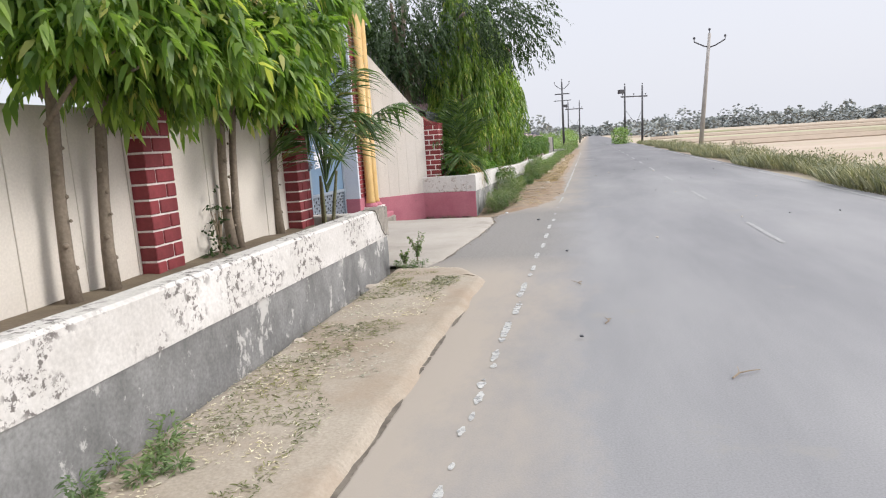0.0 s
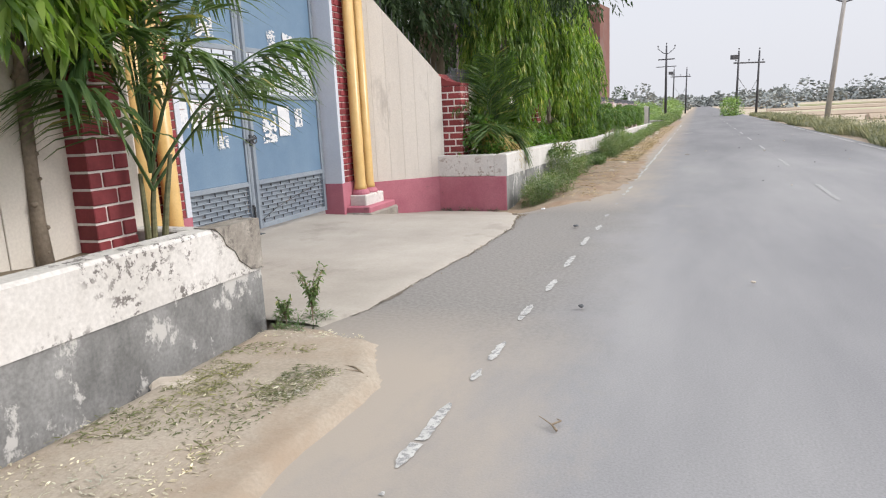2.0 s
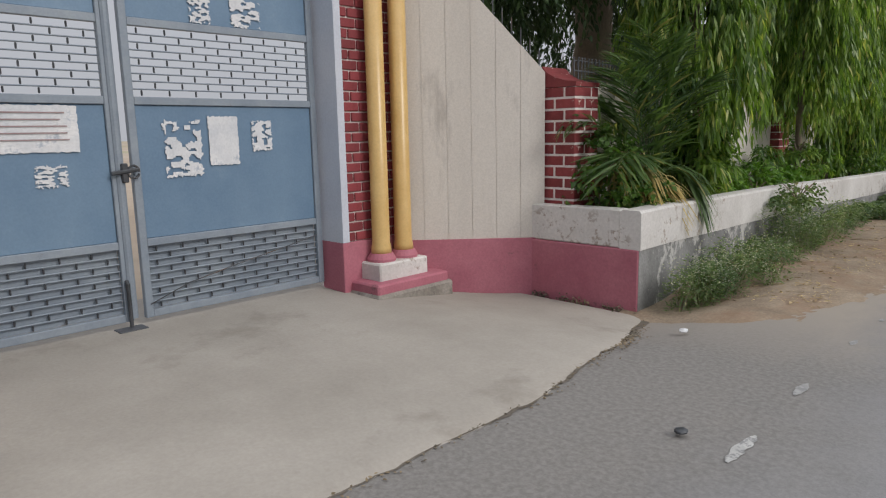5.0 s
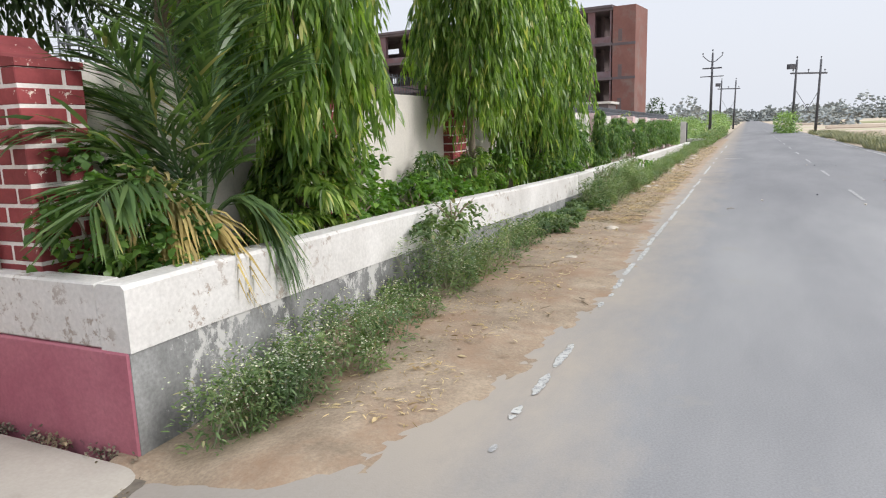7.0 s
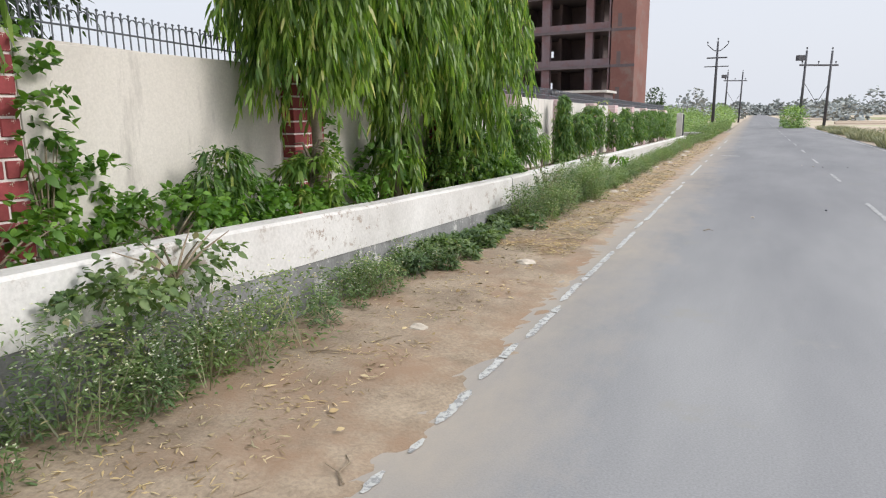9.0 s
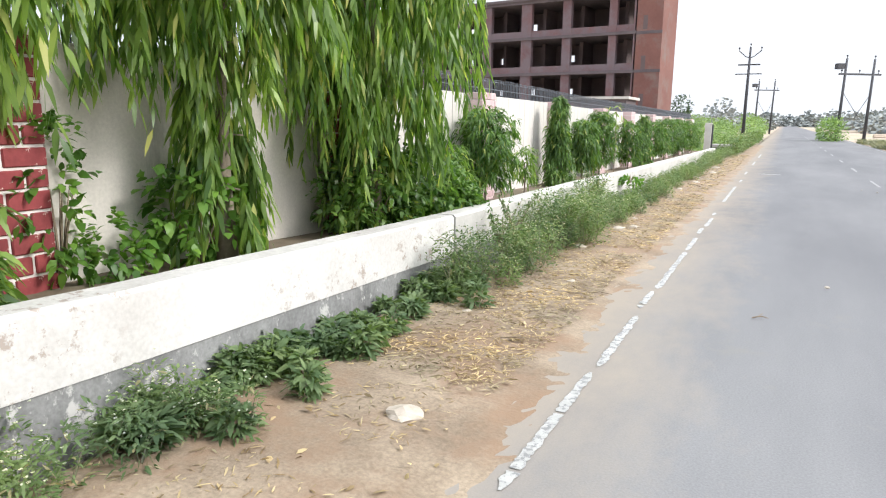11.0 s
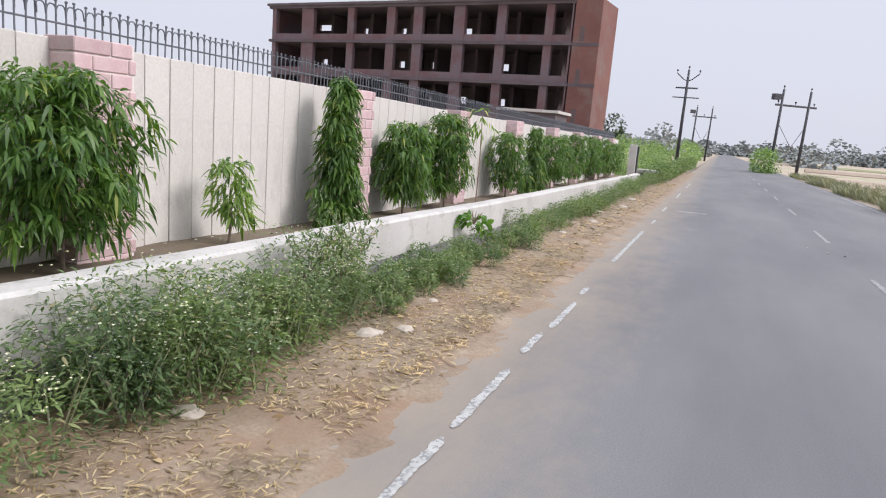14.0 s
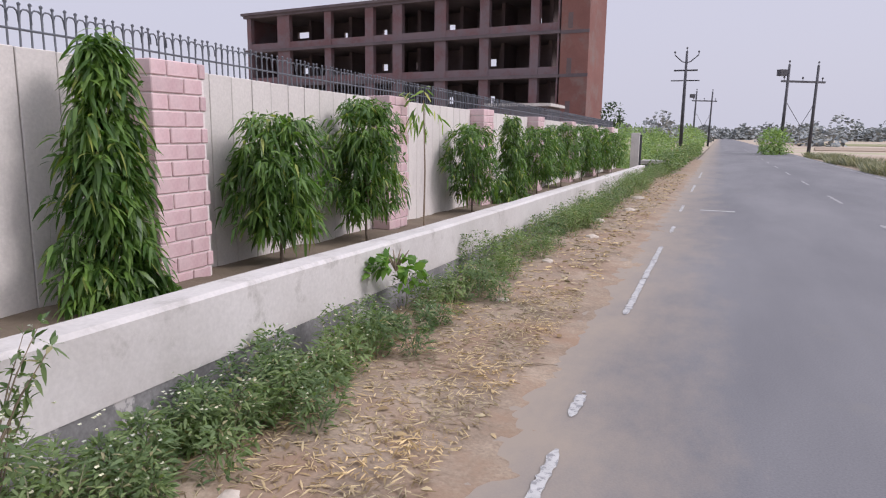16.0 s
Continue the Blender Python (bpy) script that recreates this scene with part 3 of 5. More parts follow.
def boundary(name, y0, y1, pitch, groove, label, face=FACE, skin=M_CREAM):
    thing = tagged(empty(name), label, "boundary wall", kind="structure")
    bm = bmesh.new()
    ys = list(np.arange(y0, y1, 1.0)) + [y1]
    rings = [[bm.verts.new(p) for p in ((-2.98, y, -0.1), (face - 0.014, y, -0.1), (face - 0.014, y, wall_top(y) - 0.012), (-2.98, y, wall_top(y) - 0.012))] for y in ys]
    for r0, r1 in zip(rings, rings[1:]):
        for k in range(4):
            bm.faces.new((r0[k], r0[(k + 1) % 4], r1[(k + 1) % 4], r1[k]))
    bm.faces.new(rings[0][::-1])
    bm.faces.new(rings[-1])
    part("backing", bm, groove, thing)
    slab = None
    y = y0
    while y < y1 - 0.05:
        w = pitch
        if slab is None:
            bm = cube(face - 0.19, face, 0.0025, w - 0.0025, -1.35, 0, 0.003)
            slab = part("wall_panel", bm, skin, thing).data
            ob = thing.children[-1]
        else:
            ob = new("wall_panel", slab)
            ob.parent = thing
        ob.location = (R.uniform(-0.002, 0.002), y, wall_top(y + w / 2))
        y += w
    return thing


boundary("wall_boundary_south", -14, 8.9, 0.46, M_CREAM, "cream painted plaster boundary wall with vertical joints", -2.745)
boundary("wall_boundary_middle", 15.2, 23.0, 2.6, M_STREAK, "smooth cream plaster boundary wall, streaked with stains", FACE, M_STREAK)
boundary("wall_boundary_north", 23.0, 46.0, 0.2, M_GROOVE, "cream painted panelled boundary wall with dark vertical joints", FACE, M_WEATHERED)

BRICKS = {}


def brick_data(sx, sy, sz, material, key):
    k = (round(sx, 3), round(sy, 3), round(sz, 3), key)
    if k not in BRICKS:
        bm = cube(-sx / 2, sx / 2, -sy / 2, sy / 2, -sz / 2, sz / 2, min(0.005, sz * 0.12))
        me = bpy.data.meshes.new("brick")
        bm.to_mesh(me)
        bm.free()
        me.materials.append(material)
        BRICKS[k] = me
    return BRICKS[k]


def brick_pier(label, x_face, y0, y1, z0, z1, course, length, material, depth=0.22, group="boundary piers", joint=0.014):
    """A pier of single bricks round a white-jointed core."""
    pier = tagged(empty("brick_pier", (x_face - depth / 2, (y0 + y1) / 2, z0)), label, "brick pier", group)
    w, h = y1 - y0, z1 - z0
    part("core", cube(-depth / 2 + 0.013, depth / 2 - 0.011, -w / 2 + 0.012, w / 2 - 0.012, 0, h - 0.008), M_MORTAR, pier)
    n = max(1, round(h / course))
    ch = h / n
    for i in range(n):
        z = (i + 0.5) * ch
        cuts = [-w / 2, w / 2 - length * (0.42 if i % 2 else 0.78), w / 2]
        if w > length * 1.7:
            cuts = [-w / 2, -w / 2 + length * (0.5 if i % 2 else 1.0), -w / 2 + length * (1.5 if i % 2 else 1.62), w / 2]
        for a, b in zip(cuts, cuts[1:]):
            if b - a < 0.03:
                continue
            runs = [-depth / 2, depth / 2]
            if depth > 0.3:
                runs.insert(1, depth * (0.16 if i % 2 else -0.12))
            for q0, q1 in zip(runs, runs[1:]):
                wide = q1 - q0 - (joint if depth > 0.3 else 0)
                ob = new("brick", brick_data(wide, b - a - joint, ch - joint, material, material.name))
                ob.parent = pier
                ob.location = ((q0 + q1) / 2 + R.uniform(-0.0015, 0.0015), (a + b) / 2, z)
    return pier


for y in (-3.3, -1.0, 1.3, 3.78):
    brick_pier("dark red painted brick pier with white joints", -2.62, y, y + 0.42, 0.3, 1.62, 0.098, 0.26, M_REDBRICK)
brick_pier("dark red painted brick pier with white joints, behind young trees", -2.62, 6.26, 6.57, 0.3, 1.62, 0.098, 0.26, M_REDBRICK)
brick_pier("dark red brick pier ending the wall beside the palm", -2.6, 8.5, 8.8, 0.3, 1.75, 0.098, 0.26, M_REDBRICK)
gate_pier = brick_pier("dark red brick pier at the gate wall, chipped paint, curved cap", -2.54, 14.7, 15.06, 0.5, 1.6, 0.092, 0.26, M_CHIPBRICK, 0.33, joint=0.016)
cap = bmesh.new()
cap_line = [(0.166, 1.096), (0.166, 1.13), (0.06, 1.145), (-0.04, 1.175), (-0.12, 1.22), (-0.166, 1.27), (-0.166, 1.096)]
rings = [[cap.verts.new((x, y, z)) for x, z in cap_line] for y in (-0.175, 0.175)]
cap.faces.new(rings[0])
cap.faces.new(rings[1][::-1])
for k in range(len(cap_line)):
    k2 = (k + 1) % len(cap_line)
    cap.faces.new((rings[0][k], rings[0][k2], rings[1][k2], rings[1][k]))
part("cap", cap, M_CHIPBRICK, gate_pier)
for y, k in ((17.3, "dark red brick pier with chipped paint, vine beside it"), (19.92, "dark red brick pier half hidden by hanging leaves"), (22.6, "dark red brick pier hidden behind foliage")):
    brick_pier(k, -2.66, y, y + 0.42, 0.2, wall_top(y) - 0.02, 0.1, 0.27, M_CHIPBRICK)
for y in (25.17, 27.97, 30.62, 33.15, 35.8, 38.4, 41.0, 43.6):
    brick_pier("faded pink painted block pier in the cream wall", -2.6, y, y + 0.4, 0.1, wall_top(y) + 0.015, 0.084, 0.23, M_PINKBRICK, joint=0.008)

# ---- diagonal gate walls and pillars ----
def slab_between(name, a, b, thick, z0, za, zb, material, parent, label=""):
    """An upright slab from a to b in plan, its top falling from za to zb."""
    a, b = Vector((*a, 0)), Vector((*b, 0))
    n = Vector((0, 0, 1)).cross(b - a).normalized() * thick
    bm = bmesh.new()
    low = [bm.verts.new(p + Vector((0, 0, z0))) for p in (a, b, b + n, a + n)]
    top = [bm.verts.new(p + Vector((0, 0, z))) for p, z in ((a, za), (b, zb), (b + n, zb), (a + n, za))]
    bm.faces.new(low[::-1])
    bm.faces.new(top)
    for k in range(4):
        bm.faces.new((low[k], low[(k + 1) % 4], top[(k + 1) % 4], top[k]))
    return part(name, bm, material, parent, label)


for name, a, b, zp, zj in (("wall_gate_north", (-3.68, 13.82), (-2.82, 14.68), 3.04, 1.72), ("wall_gate_south", (-2.78, 8.86), (-3.6, 9.86), 1.8, 2.92)):
    thing = tagged(empty(name), "cream plastered diagonal gate wall, pink dado, sloping top", "gate wall", kind="structure")
    A, B = Vector(a), Vector(b)
    slab_between("backing", a, b, 0.16, -0.3, zp - 0.01, zj - 0.01, M_STREAK, thing)
    out = Vector(((B - A).y, -(B - A).x)).normalized()
    n = 6
    for i in range(n):
        f0, f1 = i / n, (i + 1) / n
        p, q = A.lerp(B, f0 + 0.0012), A.lerp(B, f1 - 0.0012)
        za, zb = zp + (zj - zp) * f0, zp + (zj - zp) * f1
        slab_between("wall_panel", p + out * 0.005, q + out * 0.005, 0.02, 0.36, za, zb, M_STREAK, thing)
    slab_between("pink_dado", A + out * 0.02, B + out * 0.02, 0.03, -0.3, 0.36, 0.36, M_PINK, thing)
    bm = bmesh.new()
    for i in range(16):
        p = A.lerp(B, (i + 0.5) / 16) - out * 0.07
        z = zp + (zj - zp) * (i + 0.5) / 16
        tube(bm, [(p.x, p.y, z - 0.05), (p.x, p.y, z + 0.13), (p.x, p.y, z + 0.16)], [0.006, 0.006, 0.001], 5)
    part("spikes", bm, M_IRON, thing, "thin iron spikes along the sloping top")


def gate_pillar(y_in, sgn):
    """Brick pillar with a pair of round yellow columns on a stepped pedestal; sgn points away from the gate."""
    thing = tagged(empty("gate_pillar", (-3.72, y_in, 0)), "gate pillar of red brick with twin yellow columns", "gate pillar", "gate pillars")

    def yy(a, b):
        return (min(sgn * a, sgn * b), max(sgn * a, sgn * b))

    y0, y1 = yy(0.0, 0.68)
    part("shaft_core", cube(-0.28, 0.054, y0 + 0.007, y1 - 0.007, 0, 3.6), M_MORTAR, thing)
    y0, y1 = yy(-0.014, 0.05)
    part("jamb", cube(-0.2, 0.074, y0, y1, 0.42, 3.6), M_BLUEWHITE, thing, "pale blue plastered jamb")
    y0, y1 = yy(-0.016, 0.69)
    part("pink_dado", cube(-0.21, 0.075, y0, y1, 0, 0.42, 0.006), M_PINK, thing)
    course = 0.077
    for i in range(int(3.15 / course)):
        z = 0.42 + (i + 0.5) * course
        cuts = [0.046, 0.2, 0.42, 0.6, 0.68] if i % 2 else [0.046, 0.12, 0.3, 0.5, 0.68]
        for a, b in zip(cuts, cuts[1:]):
            ob = new("brick", brick_data(0.12, b - a - 0.012, course - 0.012, M_REDBRICK, "pillar"))
            ob.parent = thing
            ob.location = (0.01, sgn * (a + b) / 2, z)
    y0, y1 = yy(0.16, 0.68)
    part("pedestal", cube(0.05, 0.3, y0, y1, 0.1, 0.25, 0.012), M_LIME_NORTH, thing, "chipped white pedestal block")
    y0, y1 = yy(0.05, 0.82)
    part("plinth", cube(0.03, 0.4, y0, y1, -0.25, 0.115, 0.015), M_PINK, thing, "pink plinth block")
    y0, y1 = yy(0.03, 0.85)
    part("plinth_rim", cube(0.05, 0.43, y0, y1, -0.25, 0.04, 0.02), M_FLAKED, thing, "worn cement rim round the plinth")
    for off in (0.3, 0.54):
        bm = bmesh.new()
        cx = 0.155
        cy = sgn * off
        tube(bm, [(cx, cy, z) for z in (0.31, 0.36, 0.4, 3.5)], [0.084, 0.08, 0.072, 0.069], 24)
        col = part("column", bm, M_GOLD, thing, "yellow painted round column", smooth=False)
        for p in col.data.polygons:
            p.use_smooth = abs(p.normal.z) < 0.5
        bm = bmesh.new()
        tube(bm, [(cx, cy, z) for z in (0.245, 0.27, 0.3, 0.315)], [0.115, 0.118, 0.1, 0.092], 20)
        part("base_ring", bm, M_PINK, col, "pink base moulding")
    return thing


gate_pillar(13.2, 1)
gate_pillar(10.44, -1)


# ---- iron gate ----
def gate_leaf(y0, y1, label):
    leaf = tagged(empty("gate_leaf", (-3.9, y0, 0.06)), label, "gate", "leaves of the iron gate")
    w = y1 - y0

    def bar(name, a, b, z0, z1, d=0.03, x=0.0, m=M_GATEGREY):
        return part(name, cube(x - d / 2, x + d / 2, a, b, z0, z1, 0.004), m, leaf)

    bar("stile", 0, 0.05, 0.03, 3.0, 0.045)
    bar("stile", w - 0.05, w, 0.03, 3.0, 0.045)
    for z in (0.03, 0.5, 1.4, 1.88, 2.94):
        bar("rail", 0.05, w - 0.05, z, z + 0.05, 0.04)
    bar("panel_sheet", 0.05, w - 0.05, 0.55, 1.4, 0.008, 0.0, M_GATE)
    bar("panel_sheet", 0.05, w - 0.05, 1.93, 2.94, 0.008, 0.0, M_GATE)
    # brick-pattern grilles: flat bars with staggered short uprights
    for z0, z1, rows in ((0.08, 0.5, 9), (1.45, 1.88, 9)):
        st = (z1 - z0) / rows
        for i in range(1, rows):
            bar("grille_bar", 0.05, w - 0.05, z0 + i * st - 0.005, z0 + i * st + 0.005, 0.014)
        for i in range(rows):
            k = 0.11 + (0.09 if i % 2 else 0.0)
            while k < w - 0.07:
                ob = new("grille_upright", brick_data(0.014, 0.011, st - 0.012, M_IRON, "upright"))
                ob.parent = leaf
                ob.location = (0, k, z0 + (i + 0.5) * st)
                k += 0.18
        if z0 < 0.3:
            part("backing_sheet", cube(-0.03, -0.022, 0.05, w - 0.05, z0, z1), M_GATEGREY, leaf)
    return leaf


left_leaf = gate_leaf(10.26, 11.66, "closed blue sheet-iron gate leaf with brick-pattern grilles, paper notices")
right_leaf = gate_leaf(11.74, 13.16, "closed blue sheet-iron gate leaf with brick-pattern grilles, torn papers")
bm = bmesh.new()
tube(bm, [(0, 0, 0.05), (0, 0, 2.9)], 0.03, 12)
post = part("meeting_post", bm, M_GATEGREY, left_leaf, "grey pipe covering the gap between the leaves")
post.location = (0.01, 1.4, 0)
bm = bmesh.new()
tube(bm, [(0.05, 1.34, 0.98), (0.06, 1.42, 0.99), (0.06, 1.5, 1.0)], 0.014, 8)
tube(bm, [(0.06 + 0.0, 1.47 + 0.035 * math.cos(a), 0.985 + 0.04 * math.sin(a)) for a in np.linspace(0, 6.0, 14)], 0.008, 6)
box(bm, 0.02, 0.06, 1.4, 1.44, 0.92, 1.04, 0.006)
part("latch", bm, M_IRON, left_leaf, "dark iron latch with padlock ring")
bm = bmesh.new()
tube(bm, [(0.05, 1.37, 0.0), (0.05, 1.37, 0.28), (0.03, 1.37, 0.3)], 0.012, 8)
box(bm, -0.02, 0.09, 1.28, 1.46, -0.035, -0.01, 0.004)
part("drop_bolt", bm, M_IRON, left_leaf, "dark iron drop bolt and sill plate")


bm = bmesh.new()
tube(bm, [(0.03, 0.03, 0.12), (0.035, 0.3, 0.22), (0.035, 0.7, 0.3), (0.035, 1.1, 0.37), (0.03, 1.36, 0.42)], 0.004, 5)
part("wire", bm, M_IRON, right_leaf, "loose dark wire across the lower grille")


def torn_sheet(name, y0, y1, z0, z1, label, seed, lines=0, gap=0.0):
    """A pasted sheet, curled and torn at its rim, with unreadable printing as bars."""
    r = random.Random(seed)
    sheet = tagged(empty(name, (-3.889, (y0 + y1) / 2, z0)), label, "notice", "papers on the gate")
    bm = bmesh.new()
    nx_, nz_ = 30, 38
    grid = {}
    for i in range(nx_ + 1):
        for k in range(nz_ + 1):
            edge = i in (0, nx_) or k in (0, nz_)
            j = gap * 0.3 + 0.004 if edge else 0.0
            grid[i, k] = bm.verts.new((0.003 + 0.0012 * r.random(), (i / nx_ - 0.5) * (y1 - y0) + r.uniform(-j, j), k / nz_ * (z1 - z0) + r.uniform(-j, j)))
    for i in range(nx_):
        for k in range(nz_):
            if gap and noise.noise((i * 0.13, k * 0.24, seed * 1.7)) + 0.12 * (r.random() - 0.5) > 0.3 - gap * 7:
                continue
            bm.faces.new((grid[i, k], grid[i + 1, k], grid[i + 1, k + 1], grid[i, k + 1]))
    part("sheet", bm, M_PAPER, sheet)
    for q in range(lines):
        z = (z1 - z0) * (0.86 - 0.72 * q / max(1, lines))
        part("text_bar", cube(0.008, 0.009, -0.4 * (y1 - y0), (0.42 - 0.25 * r.random()) * (y1 - y0), z - 0.008, z), M_INK, sheet)
    return sheet


torn_sheet("paper_notice", 12.27, 12.49, 1.06, 1.39, "white paper sheet pasted on the blue gate", 1)
torn_sheet("torn_poster", 11.96, 12.21, 1.0, 1.36, "torn white poster remains on the blue gate", 2, gap=0.03)
torn_sheet("torn_notice", 12.6, 12.76, 1.15, 1.36, "small torn white notice on the blue gate", 3, gap=0.012)
torn_sheet("printed_banner", 10.86, 11.45, 1.18, 1.45, "white printed banner with faded lines on the gate", 4, lines=5)
torn_sheet("printed_banner", 10.5, 10.82, 1.2, 1.45, "white printed banner with faded lines on the gate", 5, lines=4)
torn_sheet("torn_notice", 11.2, 11.36, 0.98, 1.1, "scraps of a torn notice on the blue gate", 6, gap=0.03)
torn_sheet("torn_poster", 12.2, 12.34, 2.0, 2.2, "torn poster remains high on the blue gate", 7, gap=0.03)
torn_sheet("torn_poster", 12.5, 12.72, 2.0, 2.2, "torn poster remains high on the blue gate", 8, gap=0.025)
torn_sheet("torn_poster", 11.05, 11.3, 2.04, 2.22, "torn poster remains high on the blue gate", 9, gap=0.03)

# ---- spiked railing on the boundary wall ----
def railing(y0, y1, label, single_to):
    """Rods with ball tips, joined in pairs by tall hoops; the rods past single_to are one joined part."""
    thing = tagged(empty("wall_railing", (-2.88, y0, 0)), label, "railing")
    gap = 0.058

    def one(bm, y, z):
        tube(bm, [(0, y, z - 0.08), (0, y, z + 0.205)], 0.0052, 5)
        bmesh.ops.create_icosphere(bm, subdivisions=1, radius=0.0095, matrix=Matrix.Translation((0, y, z + 0.21)))
        tube(bm, [(0, y + gap * (0.5 - 0.5 * math.copysign(abs(math.cos(a)) ** 0.7, math.cos(a))), z + 0.128 + 0.062 * math.sin(a) ** 0.7) for a in np.linspace(0, math.pi, 8)], 0.0042, 4)

    bm = bmesh.new()
    one(bm, 0, 0)
    rod = bpy.data.meshes.new("rod")
    bm.to_mesh(rod)
    bm.free()
    rod.materials.append(M_GALV)
    far_rods = []
    y = y0
    while y < y1:
        if y < single_to:
            ob = new("rod", rod)
            ob.parent = thing
            ob.location = (R.uniform(-0.004, 0.004), y - y0, wall_top(y) - 0.01 + R.uniform(-0.004, 0.004))
            ob.rotation_euler = (R.uniform(-0.03, 0.03), R.uniform(-0.03, 0.03), 0)
        else:
            far_rods.append(y)
        y += gap
    if far_rods:
        base_v = np.array([v.co[:] for v in rod.vertices])
        quads = np.array([p.vertices[:] for p in rod.polygons if len(p.vertices) == 4])
        tris = np.array([p.vertices[:] for p in rod.polygons if len(p.vertices) == 3])
        vs = np.concatenate([base_v + np.array([0, q - y0, wall_top(q) - 0.01]) for q in far_rods])
        off = (np.arange(len(far_rods)) * len(base_v))[:, None, None]
        me = quick_mesh("far_rods", vs, (tris[None] + off).reshape(-1, 3), (quads[None] + off).reshape(-1, 4))
        part("far_rods", me, M_GALV, thing)["kind"] = "stuff"
    ys = np.arange(y0, y1 + 0.5, 1.0)
    bm = bmesh.new()
    tube(bm, [(0, y - y0, wall_top(y) - 0.01 + 0.098) for y in ys], 0.006, 6)
    part("rail", bm, M_GALV, thing)
    return thing


railing(15.2, 22.7, "grey iron railing with hooped ball-tipped rods on the cream wall", 23.0)
railing(22.75, 45.6, "grey iron railing with hooped ball-tipped rods on the cream wall", 39.0)


# ---- foliage builders ----
def spray(origins, ways, lengths, count, leaf, half, hang, spread=0.7, droop=0.25):
    """Leaves set alternately along hanging twigs."""
    s = len(origins)
    k = np.tile(np.arange(count), s)
    o, w, l = (np.repeat(q, count, axis=0) for q in (origins, unit(ways), lengths))
    f = (k + rng.uniform(0, 0.9, len(k))) / count
    base = o + w * (l * f)[:, None] + np.array([0, 0, -1.0]) * (l * f * f * 0.35)[:, None]
    perp = unit(np.cross(w, rng.normal(0, 1, (len(k), 3))))
    way = w * 0.5 + perp * spread * rng.uniform(0.4, 1.0, len(k))[:, None] + np.array([0, 0, -hang])
    size = rng.uniform(0.65, 1.12, len(k))
    return base, way, leaf * size, half * size, np.full(len(k), droop)


def shell(n, c, r, inner=0.45):
    """Points in the outer part of an ellipsoid, and the way out."""
    d = unit(rng.normal(0, 1, (n, 3)))
    f = rng.uniform(inner ** 2, 1, n) ** 0.5
    return np.array(c) + d * np.array(r) * f[:, None], d


def crown(name, parts_, parent, material, label=""):
    cols = [np.concatenate([p[i] for p in parts_]) for i in range(5)]
    return part(name, leaf_mesh(name, *cols), material, parent, label)


def trunk(parent, height, r0, r1, lean=(0, 0), wob=0.02, name="trunk", n=10):
    bm = bmesh.new()
    pts, rad = [], []
    for i in range(9):
        f = i / 8
        pts.append((lean[0] * f + wob * noise.noise((f * 4, r0 * 90, height)), lean[1] * f + wob * noise.noise((f * 4, 5, height * 3)), height * f))
        rad.append((r0 + (r1 - r0) * f) * (1 + 0.14 * noise.noise((f * 9, height, 2)) + (0.25 if i == 0 else 0)))
    tube(bm, pts, rad, n)
    return part(name, bm, M_TRUNK, parent, smooth=True)


def limbs(parent, starts_ends, r=0.014):
    for a, b in starts_ends:
        bm = bmesh.new()
        a, b = Vector(a), Vector(b)
        mid = (a + b) / 2 + Vector((0, 0, 0.08))
        tube(bm, [a, mid, b], [r, r * 0.7, r * 0.3], 6)
        part("limb", bm, M_TRUNK, parent, smooth=True)


def mast_tree(x, y, z, height, radius, low, sprays, material, label, name="mast_tree", leaf=0.125, half=0.0125, lean=(0, 0), skirt=1.0, count=19, weeping=True):
    """A weeping mast tree: leaf ropes that hang round a straight trunk."""
    tree = tagged(empty(name, (x, y, z)), label, "tree", "mast trees along the wall")
    trunk(tree, height * (0.9 if weeping else 0.75), 0.05 if height > 2 else 0.02, 0.012, lean)
    # leaf ropes hang in bundles from short boughs
    k = max(14, sprays // 9) if weeping else max(16, sprays // 7)
    baz = rng.uniform(0, math.tau, k)
    bh = low + (height - low) * rng.uniform(0, 1, k) ** 0.9
    f = (bh - low) / (height - low)
    prof = np.minimum(1.0, skirt + f * 2.5) * (1 - 0.75 * np.maximum(0, f - 0.45) / 0.55)
    br = radius * prof * (rng.uniform(0.3, 1.0, k) ** 0.6 if weeping else rng.uniform(0.05, 1.0, k) ** 0.7)
    who = rng.integers(0, k, sprays)
    az, h, f = baz[who] + rng.normal(0, 0.16, sprays), bh[who] + rng.normal(0, 0.07, sprays) * min(1, height / 2), f[who]
    r = br[who] * rng.uniform(0.72, 1.05, sprays)
    n = sprays
    up = -1.0 if weeping else 0.45
    org = np.stack([np.cos(az) * r + lean[0] * f, np.sin(az) * r + lean[1] * f, h + (0.22 if weeping else 0.0)], axis=1)
    out = 0.28 if weeping else 0.7
    way = np.stack([np.cos(az) * out, np.sin(az) * out, np.full(n, up)], axis=1) + rng.normal(0, 0.12 if weeping else 0.3, (n, 3))
    length = rng.uniform(0.25, 0.55, n) if weeping else rng.uniform(0.08, 0.2, n)
    crown("crown", [spray(org, way, length, count, leaf, half, 0.75 if weeping else 0.12, 0.6 if weeping else 0.85, 0.2 if weeping else 0.6)], tree, material)
    limbs(tree, [((0, 0, hh), (math.cos(a) * radius * 0.6, math.sin(a) * radius * 0.6, hh + 0.15)) for hh, a in zip(np.linspace(low + 0.2, height * 0.85, 9), np.arange(9) * 2.4)])
    return tree


